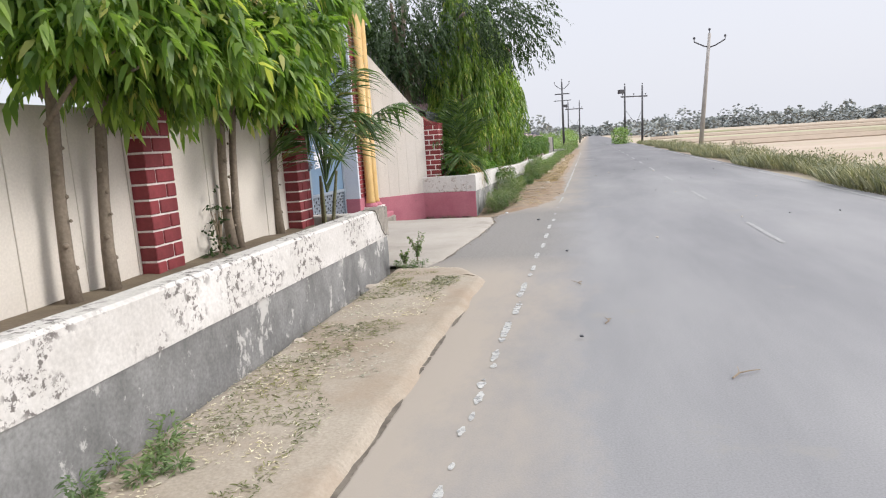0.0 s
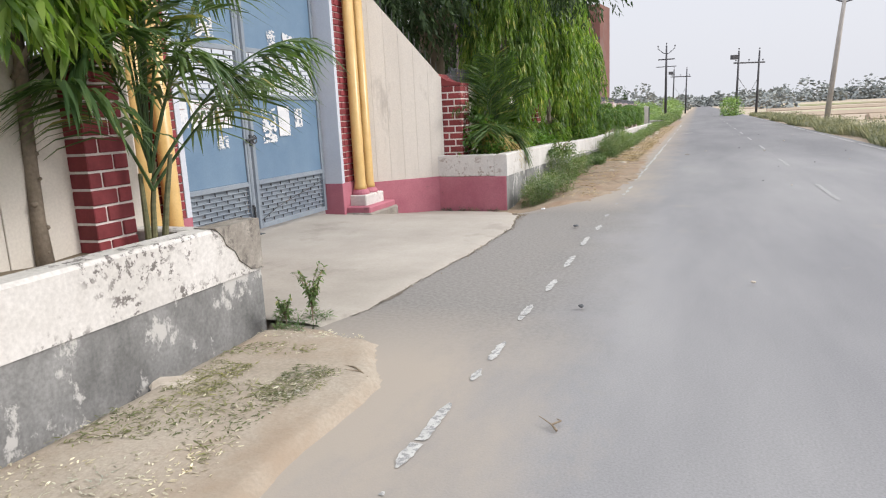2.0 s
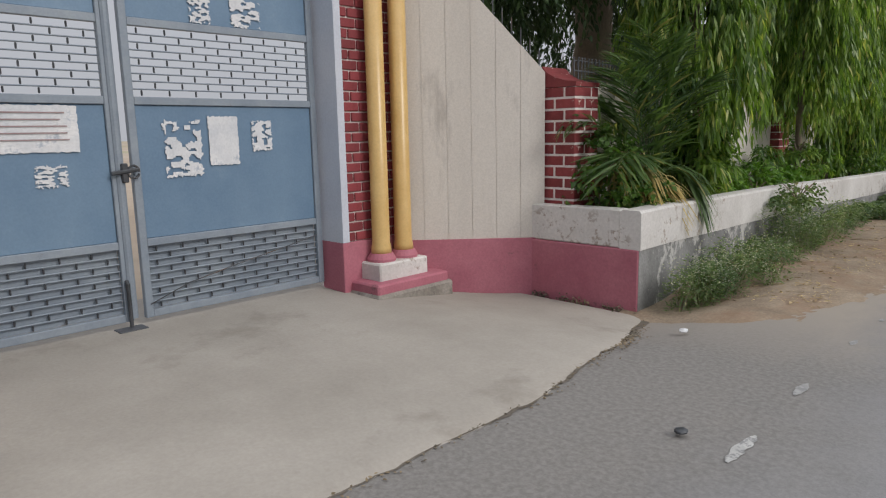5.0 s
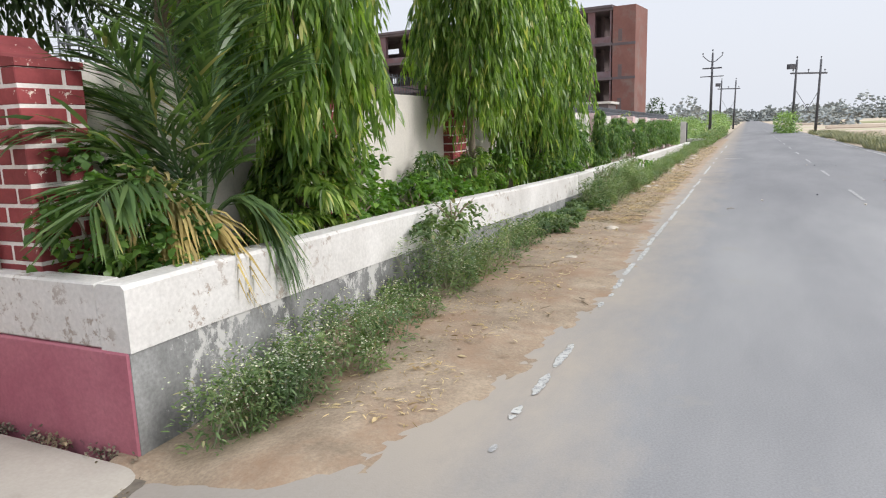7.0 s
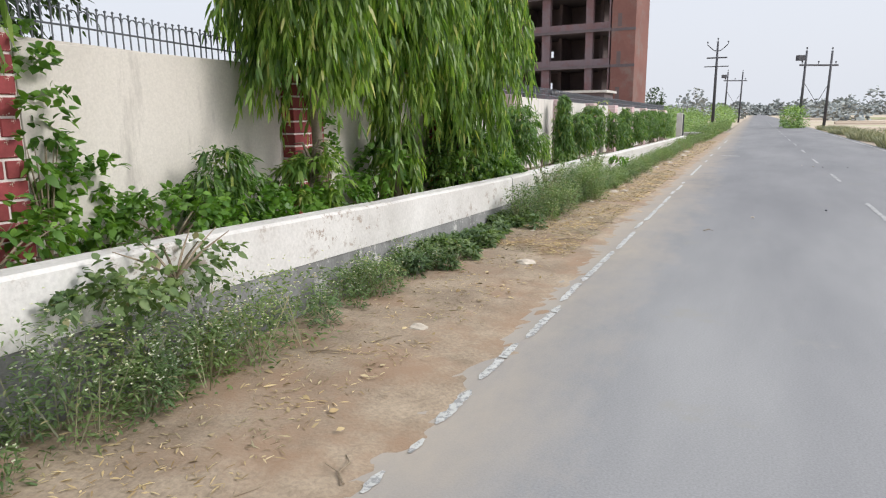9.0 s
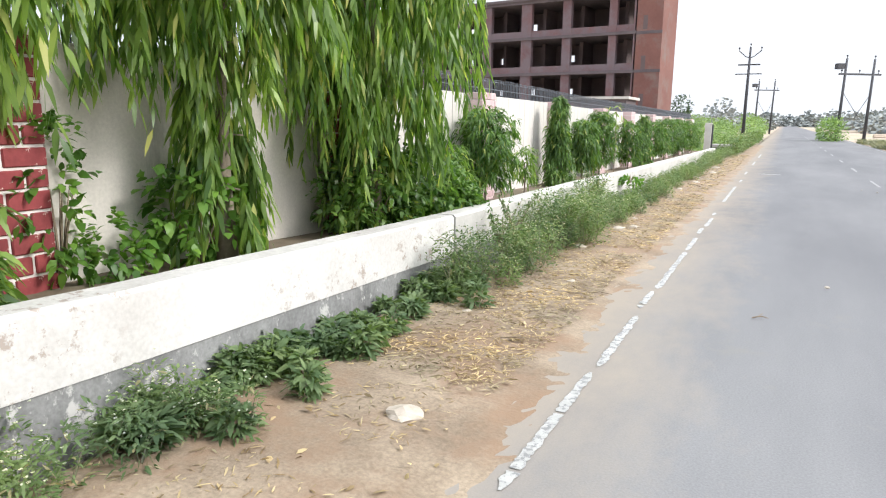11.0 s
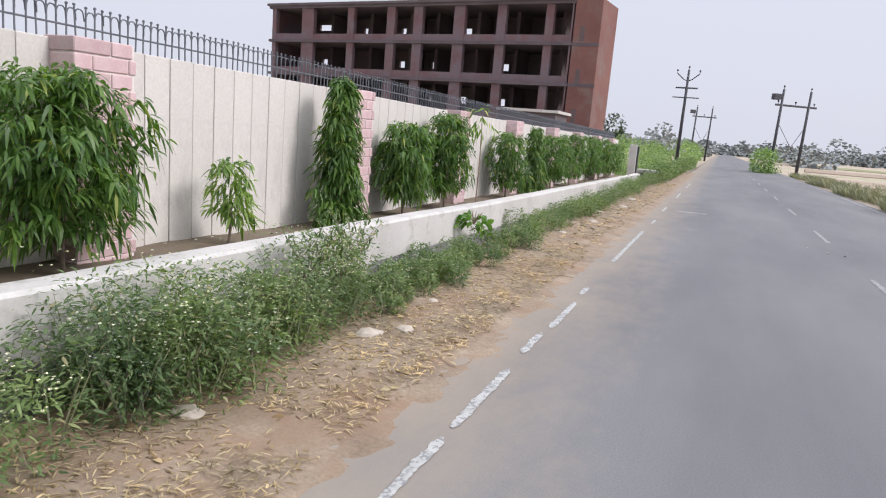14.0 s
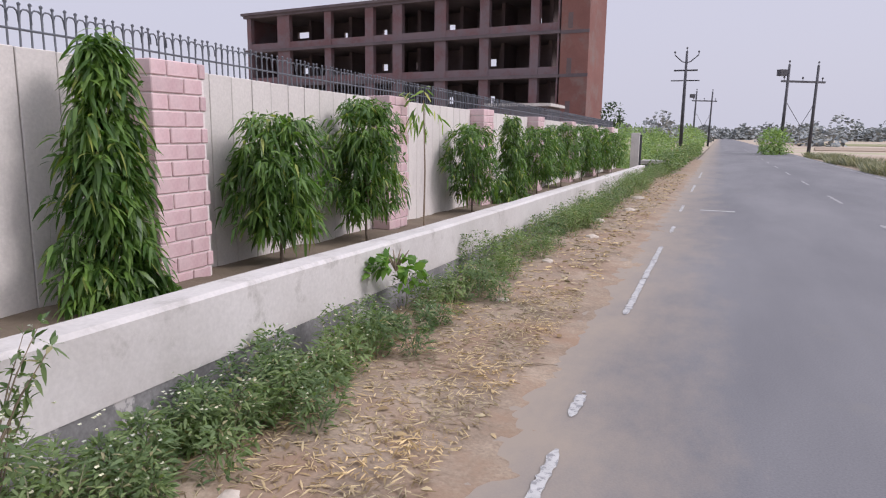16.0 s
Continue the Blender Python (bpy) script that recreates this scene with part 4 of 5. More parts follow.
# young broad-crowned mast trees on bare stems, along the first wall
for x, y, h, blobs, n, lab in (
    (-2.62, 5.5, 3.0, [((0.05, -0.55, 2.0), (0.75, 0.9, 0.85)), ((0.1, 0.35, 1.75), (0.7, 0.55, 0.6))], 620, "young tree with a bare stem and drooping glossy green leaves"),
    (-2.63, 5.83, 3.1, [((0.15, 0.3, 2.1), (0.75, 0.75, 0.9)), ((0.3, 0.1, 1.45), (0.5, 0.6, 0.35))], 520, "young tree with a knotty grey stem and dense green crown"),
    (-2.66, 7.27, 3.2, [((0.1, -0.15, 1.95), (0.75, 0.75, 0.85)), ((0.25, -0.3, 1.4), (0.5, 0.6, 0.3)), ((0.2, 0.5, 1.6), (0.5, 0.55, 0.45))], 760, "young tree with twin grey stems and dense green crown"),
    (-2.72, 8.25, 3.0, [((0.1, 0.0, 2.0), (0.6, 0.6, 0.7)), ((0.1, -0.05, 1.5), (0.4, 0.42, 0.25))], 520, "young tree beside the end pier, drooping green leaves"),
    (-2.62, 3.2, 3.0, [((0.05, 0.0, 2.0), (0.75, 1.1, 0.85))], 500, "young tree with a bare stem and drooping glossy green leaves"),
):
    tree = tagged(empty("young_tree", (x, y, 0.48)), lab, "tree", "young trees behind the low wall")
    trunk(tree, h - 0.8, 0.038, 0.024, (0.03, 0.16 if "knotty" in lab else 0.04), 0.03)
    knots = bmesh.new()
    for q in range(7):
        kz = 0.1 + 0.13 * q
        bmesh.ops.create_icosphere(knots, subdivisions=1, radius=0.011 + 0.004 * (q % 3), matrix=Matrix.Translation((0.03 + 0.01 * math.cos(q * 2.2), 0.034 * math.sin(q * 2.2) + 0.03 * kz, kz)))
    part("knots", knots, M_TRUNK, tree, "cut twig stubs on the stem", smooth=True)["kind"] = "stuff"
    if "twin" in lab:
        trunk(tree, h - 1.0, 0.035, 0.018, (0.05, 0.1), 0.04).location = (0.02, 0.07, 0)
    bits = []
    for c, r in blobs:
        k = n // len(blobs) // 8
        co, cd = shell(k, (c[0], c[1], c[2] + 0.12), r, 0.45)
        who = rng.integers(0, k, int(1.7 * n) // len(blobs))
        o, d = co[who] + rng.normal(0, 0.065, (len(who), 3)), unit(cd[who] + rng.normal(0, 0.35, (len(who), 3)))
        floor_z = np.array([1.3 + 0.3 * noise.noise((q[1] * 2.3, q[0] * 2.3, y)) for q in o])
        keep = o[:, 2] > floor_z
        o, d = o[keep], d[keep]
        bits.append(spray(o, d * 0.9 + np.array([0.1, 0, -0.3]), rng.uniform(0.12, 0.28, len(o)), 10, 0.118, 0.0195, 0.35, 0.95, 0.45))
    crown("crown", bits, tree, M_ASHOKA)
    limbs(tree, [((0, 0, 1.0 + 0.15 * i), (0.5 * math.cos(i * 2.1), 0.5 * math.sin(i * 2.1), 1.35 + 0.16 * i)) for i in range(7)], 0.018)

# tall weeping mast trees before the second wall
mast_tree(-2.42, 16.6, 0.45, 3.6, 0.66, 1.0, 1700, M_ASHOKA, "tall weeping mast tree with long hanging bright leaves", skirt=0.75)
mast_tree(-2.4, 19.86, 0.4, 4.0, 0.64, 1.2, 1600, M_ASHOKA, "tall weeping mast tree with dense dark hanging leaves", skirt=0.6)
mast_tree(-2.4, 21.15, 0.38, 3.9, 0.68, 1.15, 1600, M_ASHOKA, "tall weeping mast tree, grey trunk, leaves hanging in ropes", skirt=0.6)
mast_tree(-2.42, 22.72, 0.36, 3.6, 0.78, 0.85, 1800, M_ASHOKA, "tall weeping mast tree with hanging leaves over a shrub", skirt=0.6)
mast_tree(-2.35, 16.55, 0.45, 0.85, 0.36, 0.1, 330, M_ASHOKA, "leafy low shoots under the weeping mast tree", "mast_shoots", 0.12, 0.015, skirt=1.0, weeping=False)
mast_tree(-2.35, 19.7, 0.42, 0.55, 0.22, 0.1, 60, M_ASHOKA, "leafy low shoots under the weeping mast tree", "mast_shoots", 0.11, 0.014, skirt=1.0, weeping=False)
mast_tree(-2.38, 21.12, 0.38, 1.25, 0.2, 0.1, 130, M_ASHOKA, "leafy ropes of shoots round the mast tree trunk", "mast_shoots", 0.14, 0.014, skirt=1.0)
mast_tree(-2.4, 22.65, 0.36, 1.1, 0.22, 0.1, 110, M_ASHOKA, "leafy ropes of shoots round the mast tree trunk", "mast_shoots", 0.14, 0.014, skirt=1.0)

# bushy saplings before the newer wall
def sapling(x, y, h, r, n, lab):
    """A young tree leafed to near its foot, with leaves along short drooping boughs."""
    tree = tagged(empty("sapling", (x - 0.12, y, low_top(y) - 0.13)), lab, "tree", "saplings along the wall")
    cone, thin = "cone" in lab, "thin" in lab or "slender" in lab
    trunk(tree, h * 0.7, 0.011, 0.005, (0, 0.02), 0.03, n=7)
    n = int(n * (1.2 if thin else 3.4))
    low = 0.05 if cone else 0.16 if thin else 0.22 * h
    f = rng.uniform(0, 1, n) ** (1.15 if cone else 0.9)
    prof = 0.1 + 0.9 * (1 - f) ** 0.85 if cone else np.sqrt(np.maximum(0.05, 1 - (1.75 * f - 0.85) ** 2))
    az = rng.uniform(0, math.tau, n)
    lobes = 0.8 + 0.28 * np.sin(az * 3 + f * 7 + y * 5)
    q = r * prof * lobes * rng.uniform(0.0, 1.0, n) ** 0.6 * (0.75 if thin else 0.92)
    q = q * (1.0 if cone or thin else 1.2)
    org = np.stack([np.clip(np.cos(az) * q * 0.7, -0.24, 0.26), np.sin(az) * q, low + (h * 0.98 - low) * f], axis=1)
    way = np.stack([np.cos(az) * 0.6, np.sin(az) * 0.6, np.where(f > 0.8, 0.5, 0.05)], axis=1) + rng.normal(0, 0.3, (n, 3))
    crown("crown", [spray(org, way, rng.uniform(0.05, 0.12, n), 7, 0.088, 0.0098, 0.35 if cone else 0.2, 0.9, 0.6)], tree, M_ASHOKA if thin else M_ASHOKA_DEEP)
    limbs(tree, [((0, 0, h * k), (math.cos(k * 40) * r * 0.5, math.sin(k * 40) * r * 0.5, h * (k + 0.12))) for k in (0.2, 0.35, 0.5)], 0.005)
    return tree


for x, y, h, r, n, lab in (
    (-2.4, 18.95, 0.55, 0.28, 60, "small drooping sapling behind the low wall"),
    (-2.35, 24.25, 0.62, 0.22, 60, "slender yellow-green sapling behind the low wall"),
    (-2.35, 24.98, 0.98, 0.46, 190, "bushy young mast tree with drooping green leaves"),
    (-2.35, 26.2, 0.55, 0.2, 55, "thin low sapling behind the low wall"),
    (-2.35, 27.56, 1.2, 0.29, 240, "cone-shaped young mast tree before the pink pier"),
    (-2.35, 28.83, 0.92, 0.34, 180, "round bushy young mast tree by the wall"),
    (-2.35, 29.95, 1.08, 0.35, 190, "upright bushy young mast tree by the wall"),
    (-2.35, 32.4, 0.95, 0.38, 130, "bushy young mast tree by the pink pier"),
    (-2.35, 33.9, 1.1, 0.42, 140, "cone-shaped young mast tree by the wall"),
    (-2.35, 35.3, 0.98, 0.5, 140, "bushy young mast tree by the wall"),
    (-2.35, 37.0, 1.08, 0.5, 140, "bushy young mast tree by the wall"),
    (-2.35, 38.9, 1.1, 0.52, 130, "bushy young mast tree by the wall"),
    (-2.35, 40.8, 1.1, 0.52, 120, "bushy young mast tree by the wall"),
    (-2.35, 42.9, 1.0, 0.5, 120, "bushy young mast tree by the wall"),
):
    sapling(x, y, h, r, n, lab)

# a bare stick with a leafy tip
st = tagged(empty("bare_sapling", (-2.45, 31.03, 0.27)), "thin bare stem with a tuft of leaves on top", "sapling")
bm = bmesh.new()
tube(bm, [(0, 0, 0), (0.01, 0, 0.5), (-0.01, 0.0, 1.15)], [0.009, 0.008, 0.005], 6)
part("stem", bm, M_TWIG, st)
o, d = shell(10, (0, -0.05, 1.1), (0.12, 0.14, 0.12))
crown("leaves", [spray(o, d + np.array([0, 0, -0.4]), np.full(10, 0.12), 5, 0.12, 0.013, 0.6)], st, M_ASHOKA)

# large dark tree behind the wall
tree = tagged(empty("shade_tree", (-4.1, 17.15, 0)), "large dark small-leaved tree behind the boundary wall", "tree")
trunk(tree, 3.0, 0.27, 0.2, (0.3, -0.1), 0.12, n=14)
limbs(tree, [((0.3, -0.15, 2.6), (1.9, -0.9, 3.8)), ((0.3, -0.15, 2.8), (1.4, 1.4, 4.0)), ((0.3, -0.2, 2.4), (-1.2, 0.3, 4.2)), ((0.3, -0.2, 2.7), (0.7, -2.0, 3.9)), ((0.3, -0.2, 3.0), (0.5, 0.3, 5.2))], 0.09)
bits = []
for c, r, n in (((0.6, -0.2, 3.9), (2.3, 2.6, 1.2), 900), ((2.2, 0.2, 3.75), (1.4, 1.5, 0.9), 520), ((-0.3, 1.2, 4.6), (2.0, 2.0, 1.1), 420), ((0.2, -1.6, 3.3), (1.3, 1.0, 0.9), 420), ((0.6, 0.0, 2.9), (0.9, 1.6, 0.5), 160), ((-0.2, -1.5, 2.75), (0.7, 0.7, 0.7), 260), ((-0.8, 1.2, 2.5), (0.8, 1.2, 0.9), 380), ((-0.8, -1.2, 3.5), (0.9, 1.3, 1.1), 500)):
    o, d = shell(n, c, r, 0.3)
    bits.append(spray(o, d + np.array([0, 0, -0.35]), rng.uniform(0.25, 0.5, n), 14, 0.09, 0.017, 0.4, 0.8, 0.2))
crown("crown", bits, tree, M_NEEM)


# ---- palms ----
def frond(parent, base, az, elev, length, sag, leaflet, n, material, width=0.009, stem=0.25, hang=0.5):
    """One arching frond: a rachis with two rows of leaflets."""
    f = np.linspace(0, 1, 12)
    out = np.array([math.cos(az), math.sin(az), 0.0])
    pts = [np.array(base) + out * (length * math.cos(elev) * s) + np.array([0, 0, 1.0]) * (length * math.sin(elev) * s - sag * length * s ** 2.2) for s in f]
    bm = bmesh.new()
    tube(bm, pts, [0.011 - 0.009 * s for s in f], 6)
    rib = part("frond", bm, M_PALM if material is M_PALM else M_PALMDRY, parent)
    s = np.linspace(stem, 0.99, n)
    P = np.array([[np.interp(q, f, [p[i] for p in pts]) for i in range(3)] for q in s])
    T = unit(np.gradient(P, axis=0))
    side = unit(np.cross(T, np.array([0, 0, 1.0])))
    B, W, L = [], [], []
    for sg in (-1, 1):
        B.append(P)
        W.append(side * sg * 0.75 + T * 0.75 + np.array([0, 0, -0.12]) + rng.normal(0, 0.12, (n, 3)))
        L.append(leaflet * (0.5 + 0.8 * np.sin(np.pi * (0.12 + 0.8 * s))) * rng.uniform(0.8, 1.1, n))
    B, W, L = np.concatenate(B), np.concatenate(W), np.concatenate(L)
    part("foliage", leaf_mesh("foliage", B, W, L, np.full(len(B), width), np.full(len(B), hang)), material, rib)


palm = tagged(empty("areca_palm", (-2.45, 8.72, 0.5)), "slender green feathery palm growing behind the low wall", "palm")
for i, (dx, dy, h) in enumerate(((0, 0, 0.45), (0.06, 0.05, 0.55), (-0.05, 0.09, 0.5))):
    bm = bmesh.new()
    tube(bm, [(dx, dy, 0), (dx * 1.5, dy * 1.6, h * 0.5), (dx * 2, dy * 2.5, h)], [0.021, 0.017, 0.013], 8)
    part("stem", bm, M_PALMSTEM, palm)
for az, el, ln, sag, z in ((75, 66, 1.25, 0.42, 0.5), (70, 58, 1.35, 0.6, 0.45), (100, 75, 1.5, 0.3, 0.55), (-60, 66, 0.95, 0.7, 0.45), (-100, 62, 0.95, 0.85, 0.5), (20, 60, 0.9, 0.75, 0.45), (140, 66, 1.2, 0.5, 0.5), (60, 78, 1.6, 0.35, 0.55), (85, 30, 1.1, 0.4, 0.35), (-30, 72, 1.2, 0.6, 0.5), (50, 42, 1.15, 0.55, 0.4), (-80, 45, 0.8, 0.55, 0.35)):
    frond(palm, (0.03, 0.05, z), radians(az), radians(min(85, el + 14)), ln * 1.55, sag * 0.68, 0.42, 38, M_PALM, 0.0125, 0.3, 0.6)

palm = tagged(empty("date_palm", (-2.3, 15.5, 0.5)), "young palm with upright green and withered drooping fronds", "palm")
bm = bmesh.new()
tube(bm, [(0, 0, -0.05), (0, 0, 0.12), (0.01, 0, 0.3)], [0.1, 0.09, 0.05], 10)
part("stem", bm, M_TRUNK, palm)
for az, el, ln, sag in ((-95, 72, 1.65, 0.35), (-70, 80, 1.8, 0.25), (100, 80, 1.9, 0.3), (60, 70, 1.6, 0.35), (-120, 58, 1.5, 0.45), (150, 78, 1.7, 0.3), (20, 82, 1.7, 0.25), (200, 70, 1.5, 0.4), (-80, 50, 1.3, 0.6)):
    frond(palm, (0, 0, 0.22), radians(az), radians(el), ln, sag, 0.4, 50, M_PALM, 0.012, 0.16, 0.2)
for az, el, ln, sag, m in ((-108, 68, 1.3, 0.8, M_PALMDRY), (-80, 62, 1.05, 0.95, M_PALMDRY), (38, 62, 0.95, 0.95, M_PALM), (-50, 60, 0.6, 0.9, M_PALMDRY), (62, 58, 0.85, 0.9, M_PALM)):
    frond(palm, (0, 0, 0.2), radians(az), radians(el), ln, sag, 0.32, 36, m, 0.012, 0.3, 0.7)


# ---- shrubs and climbers in the bed ----
def shrub(name, label, blobs, n, leaf=0.075, half=0.024, material=None):
    c0 = blobs[0][0]
    thing = tagged(empty(name, (c0[0], c0[1], low_top(c0[1]) - 0.14)), label, "shrub")
    org = np.array([c0[0], c0[1], low_top(c0[1]) - 0.14])
    bits = []
    for c, r in blobs:
        o, d = shell(n // len(blobs), np.array(c) - org, r, 0.5)
        o[:, 2] = np.maximum(o[:, 2], 0.03)
        bits.append(spray(o, d + np.array([0, 0, 0.1]), rng.uniform(0.06, 0.14, len(o)), 5, leaf, half, 0.1, 0.9, 0.25))
    crown("leaves", bits, thing, material or M_SHRUB)
    bm = bmesh.new()
    for k in range(7):
        a = k * 2.4
        r = blobs[0][1]
        tube(bm, [(0, 0, 0), (math.cos(a) * r[0] * 0.4, math.sin(a) * r[1] * 0.4, r[2] * 0.7), (math.cos(a) * r[0] * 0.8, math.sin(a) * r[1] * 0.8, r[2] * 1.2)], [0.008, 0.006, 0.002], 5)
    part("branches", bm, M_TWIG, thing)["kind"] = "stuff"
    return thing


shrub("leafy_shrub", "dense dark green shrub filling the wall corner", [((-2.45, 14.98, 0.85), (0.28, 0.24, 0.4)), ((-2.25, 15.2, 0.7), (0.22, 0.32, 0.2))], 620, 0.06, 0.02, M_ASHOKA_DEEP)
shrub("leafy_shrub", "low green shrubs behind the low wall", [((-2.4, 18.35, 0.62), (0.25, 0.35, 0.18)), ((-2.4, 19.0, 0.58), (0.25, 0.35, 0.16))], 330, 0.065, 0.02)
shrub("climbing_vine", "leafy vine climbing the boundary wall beside the pier", [((-2.68, 17.8, 1.2), (0.08, 0.13, 0.5)), ((-2.66, 18.05, 0.75), (0.1, 0.25, 0.25))], 150, 0.075, 0.024)
shrub("climbing_vine", "leafy vine climbing the boundary wall beside the pier", [((-2.68, 20.36, 0.85), (0.08, 0.12, 0.4)), ((-2.6, 20.55, 0.55), (0.12, 0.2, 0.15))], 120, 0.065, 0.02)
shrub("climbing_vine", "thin dark-leaved creeper on the cream wall", [((-2.66, 7.1, 0.72), (0.05, 0.05, 0.28)), ((-2.62, 6.98, 0.58), (0.06, 0.08, 0.08))], 34, 0.045, 0.014, M_NEEM)
shrub("leafy_shrub", "sparse dark shrub before the cream wall", [((-2.5, 21.05, 0.72), (0.2, 0.25, 0.28))], 90, 0.08, 0.026)
shrub("leafy_shrub", "dense fresh green shrub spilling towards the low wall", [((-2.45, 22.75, 0.7), (0.3, 0.55, 0.36)), ((-2.4, 23.4, 0.66), (0.3, 0.5, 0.33)), ((-2.3, 23.75, 0.5), (0.22, 0.35, 0.14))], 1900, 0.062, 0.02, M_ASHOKA_DEEP)
shrub("leafy_shrub", "low green shrub under the mast trees", [((-2.45, 17.3, 0.65), (0.25, 0.5, 0.2)), ((-2.35, 19.4, 0.55), (0.22, 0.4, 0.13))], 330, 0.07, 0.022)

# ---- weeds along the verge: one stretch of stuff each ----
def weeds(name, label, y0, y1, per_m, x_of, height_of, leaf_material_, flowers, seed, leaves_each=90, leaf=0.042, half=0.0055):
    r = np.random.default_rng(seed)
    n = int((y1 - y0) * per_m)
    py = r.uniform(y0, y1, n)
    px = np.array([x_of(y) for y in py]) + r.normal(0, 0.13, n)
    px = np.clip(px, -1.83, -0.95)
    ph = np.array([height_of(y) for y in py]) * r.uniform(0.5, 1.15, n)
    sunk = np.array([dip(a, b) for a, b in zip(px, py)])
    k = int(leaves_each * 1.6)
    i = np.repeat(np.arange(n), k)
    f = r.uniform(0.02, 1, n * k) ** 0.8
    az = r.uniform(0, math.tau, n * k)
    rad = ph[i] * 0.42 * (0.25 + 0.75 * np.sin(np.pi * np.minimum(1, 0.15 + f * 0.75))) * r.uniform(0.1, 1, n * k) ** 0.5
    base = np.stack([px[i] + np.cos(az) * rad, py[i] + np.sin(az) * rad, 0.01 + ph[i] * f - sunk[i]], axis=1)
    base[:, 0] = np.maximum(base[:, 0], -1.87)
    way = np.stack([np.cos(az), np.sin(az), r.uniform(-0.2, 0.9, n * k)], axis=1) + r.normal(0, 0.3, (n * k, 3))
    ob = part(name, leaf_mesh(name, base, way, leaf * r.uniform(0.5, 1.3, n * k), half * r.uniform(0.6, 1.3, n * k), 0.25), leaf_material_)
    tagged(ob, label, "weeds", kind="stuff")
    # stems
    m = 4
    j = np.repeat(np.arange(n), m)
    az = r.uniform(0, math.tau, n * m)
    base = np.stack([px[j], py[j], -sunk[j] - 0.02], axis=1)
    way = np.stack([np.cos(az) * 0.4, np.sin(az) * 0.4, np.ones(n * m)], axis=1)
    ob = part(name + "_stems", leaf_mesh(name + "_stems", base, way, ph[j] * 1.05, 0.003, 0.05), M_GRASS)
    tagged(ob, "thin pale stems of the verge weeds", "weeds", kind="stuff")
    if flowers:
        q = flowers
        i = np.repeat(np.arange(n), q)
        az = r.uniform(0, math.tau, n * q)
        rad = ph[i] * 0.45 * r.uniform(0.1, 1, n * q) ** 0.5
        c = np.stack([px[i] + np.cos(az) * rad, py[i] + np.sin(az) * rad, 0.02 + ph[i] * r.uniform(0.55, 1.15, n * q) - sunk[i]], axis=1)
        c[:, 0] = np.maximum(c[:, 0], -1.87)
        c = np.repeat(c, 3, axis=0)
        t = np.tile(np.arange(3) * 2.1, n * q)
        way = np.stack([np.cos(t), np.sin(t), np.full(len(t), 0.5)], axis=1)
        ob = part(name + "_flowers", leaf_mesh(name + "_flowers", c, way, 0.0085, 0.0042, 0.0), M_FLOWER)
        tagged(ob, "tiny white flower heads on the verge weeds", "flowers", kind="stuff")


weeds("verge_weeds", "bushy white-flowered weed at the wall corner", 14.68, 15.75, 26, lambda y: -1.55, lambda y: 0.34, M_WEED, 45, 1, 150)
weeds("verge_weeds", "grey-green weeds below the low wall", 15.7, 17.0, 20, lambda y: -1.62, lambda y: 0.2, M_WEED, 12, 2, 90)
weeds("verge_weeds", "bushy white-flowered weeds below the low wall", 16.95, 18.3, 24, lambda y: -1.58, lambda y: 0.42, M_WEED, 24, 3, 130)
weeds("verge_weeds", "low grey-green weeds below the low wall", 18.3, 20.2, 18, lambda y: -1.66, lambda y: 0.26, M_WEED, 10, 4, 100)
weeds("low_weeds", "low dark rosette weeds below the low wall", 19.9, 22.8, 20, lambda y: -1.66, lambda y: 0.15, M_WEEDLOW, 0, 5, 90, 0.075, 0.013)
weeds("verge_weeds", "tall feathery white-flowered weeds hiding the low wall", 22.4, 25.0, 24, lambda y: -1.52, lambda y: 0.42, M_WEED, 16, 6, 130)
weeds("verge_weeds", "tall feathery white-flowered weeds hiding the low wall", 24.4, 26.3, 34, lambda y: -1.52, lambda y: 0.5, M_WEED, 18, 7, 150)
weeds("verge_weeds", "feathery green weeds hiding the foot of the wall", 26.2, 29.5, 24, lambda y: -1.52, lambda y: 0.22, M_WEED, 5, 8, 130)
weeds("verge_weeds", "feathery green weeds hiding the foot of the wall", 29.3, 36.0, 20, lambda y: -1.52, lambda y: 0.28, M_WEED, 2, 9, 110)
weeds("verge_weeds", "feathery green weeds hiding the foot of the wall", 36.0, 46.0, 13, lambda y: -1.45, lambda y: 0.36, M_WEED, 0, 10, 90)
weeds("verge_weeds", "grey-green weeds at the foot of the low wall", 2.0, 4.9, 16, lambda y: -1.72, lambda y: 0.16, M_WEEDLOW, 0, 11, 60)
weeds("verge_weeds", "far roadside weeds", 46.0, 74.0, 9, lambda y: -1.4, lambda y: 0.6, M_WEED, 0, 12, 60, 0.12, 0.02)


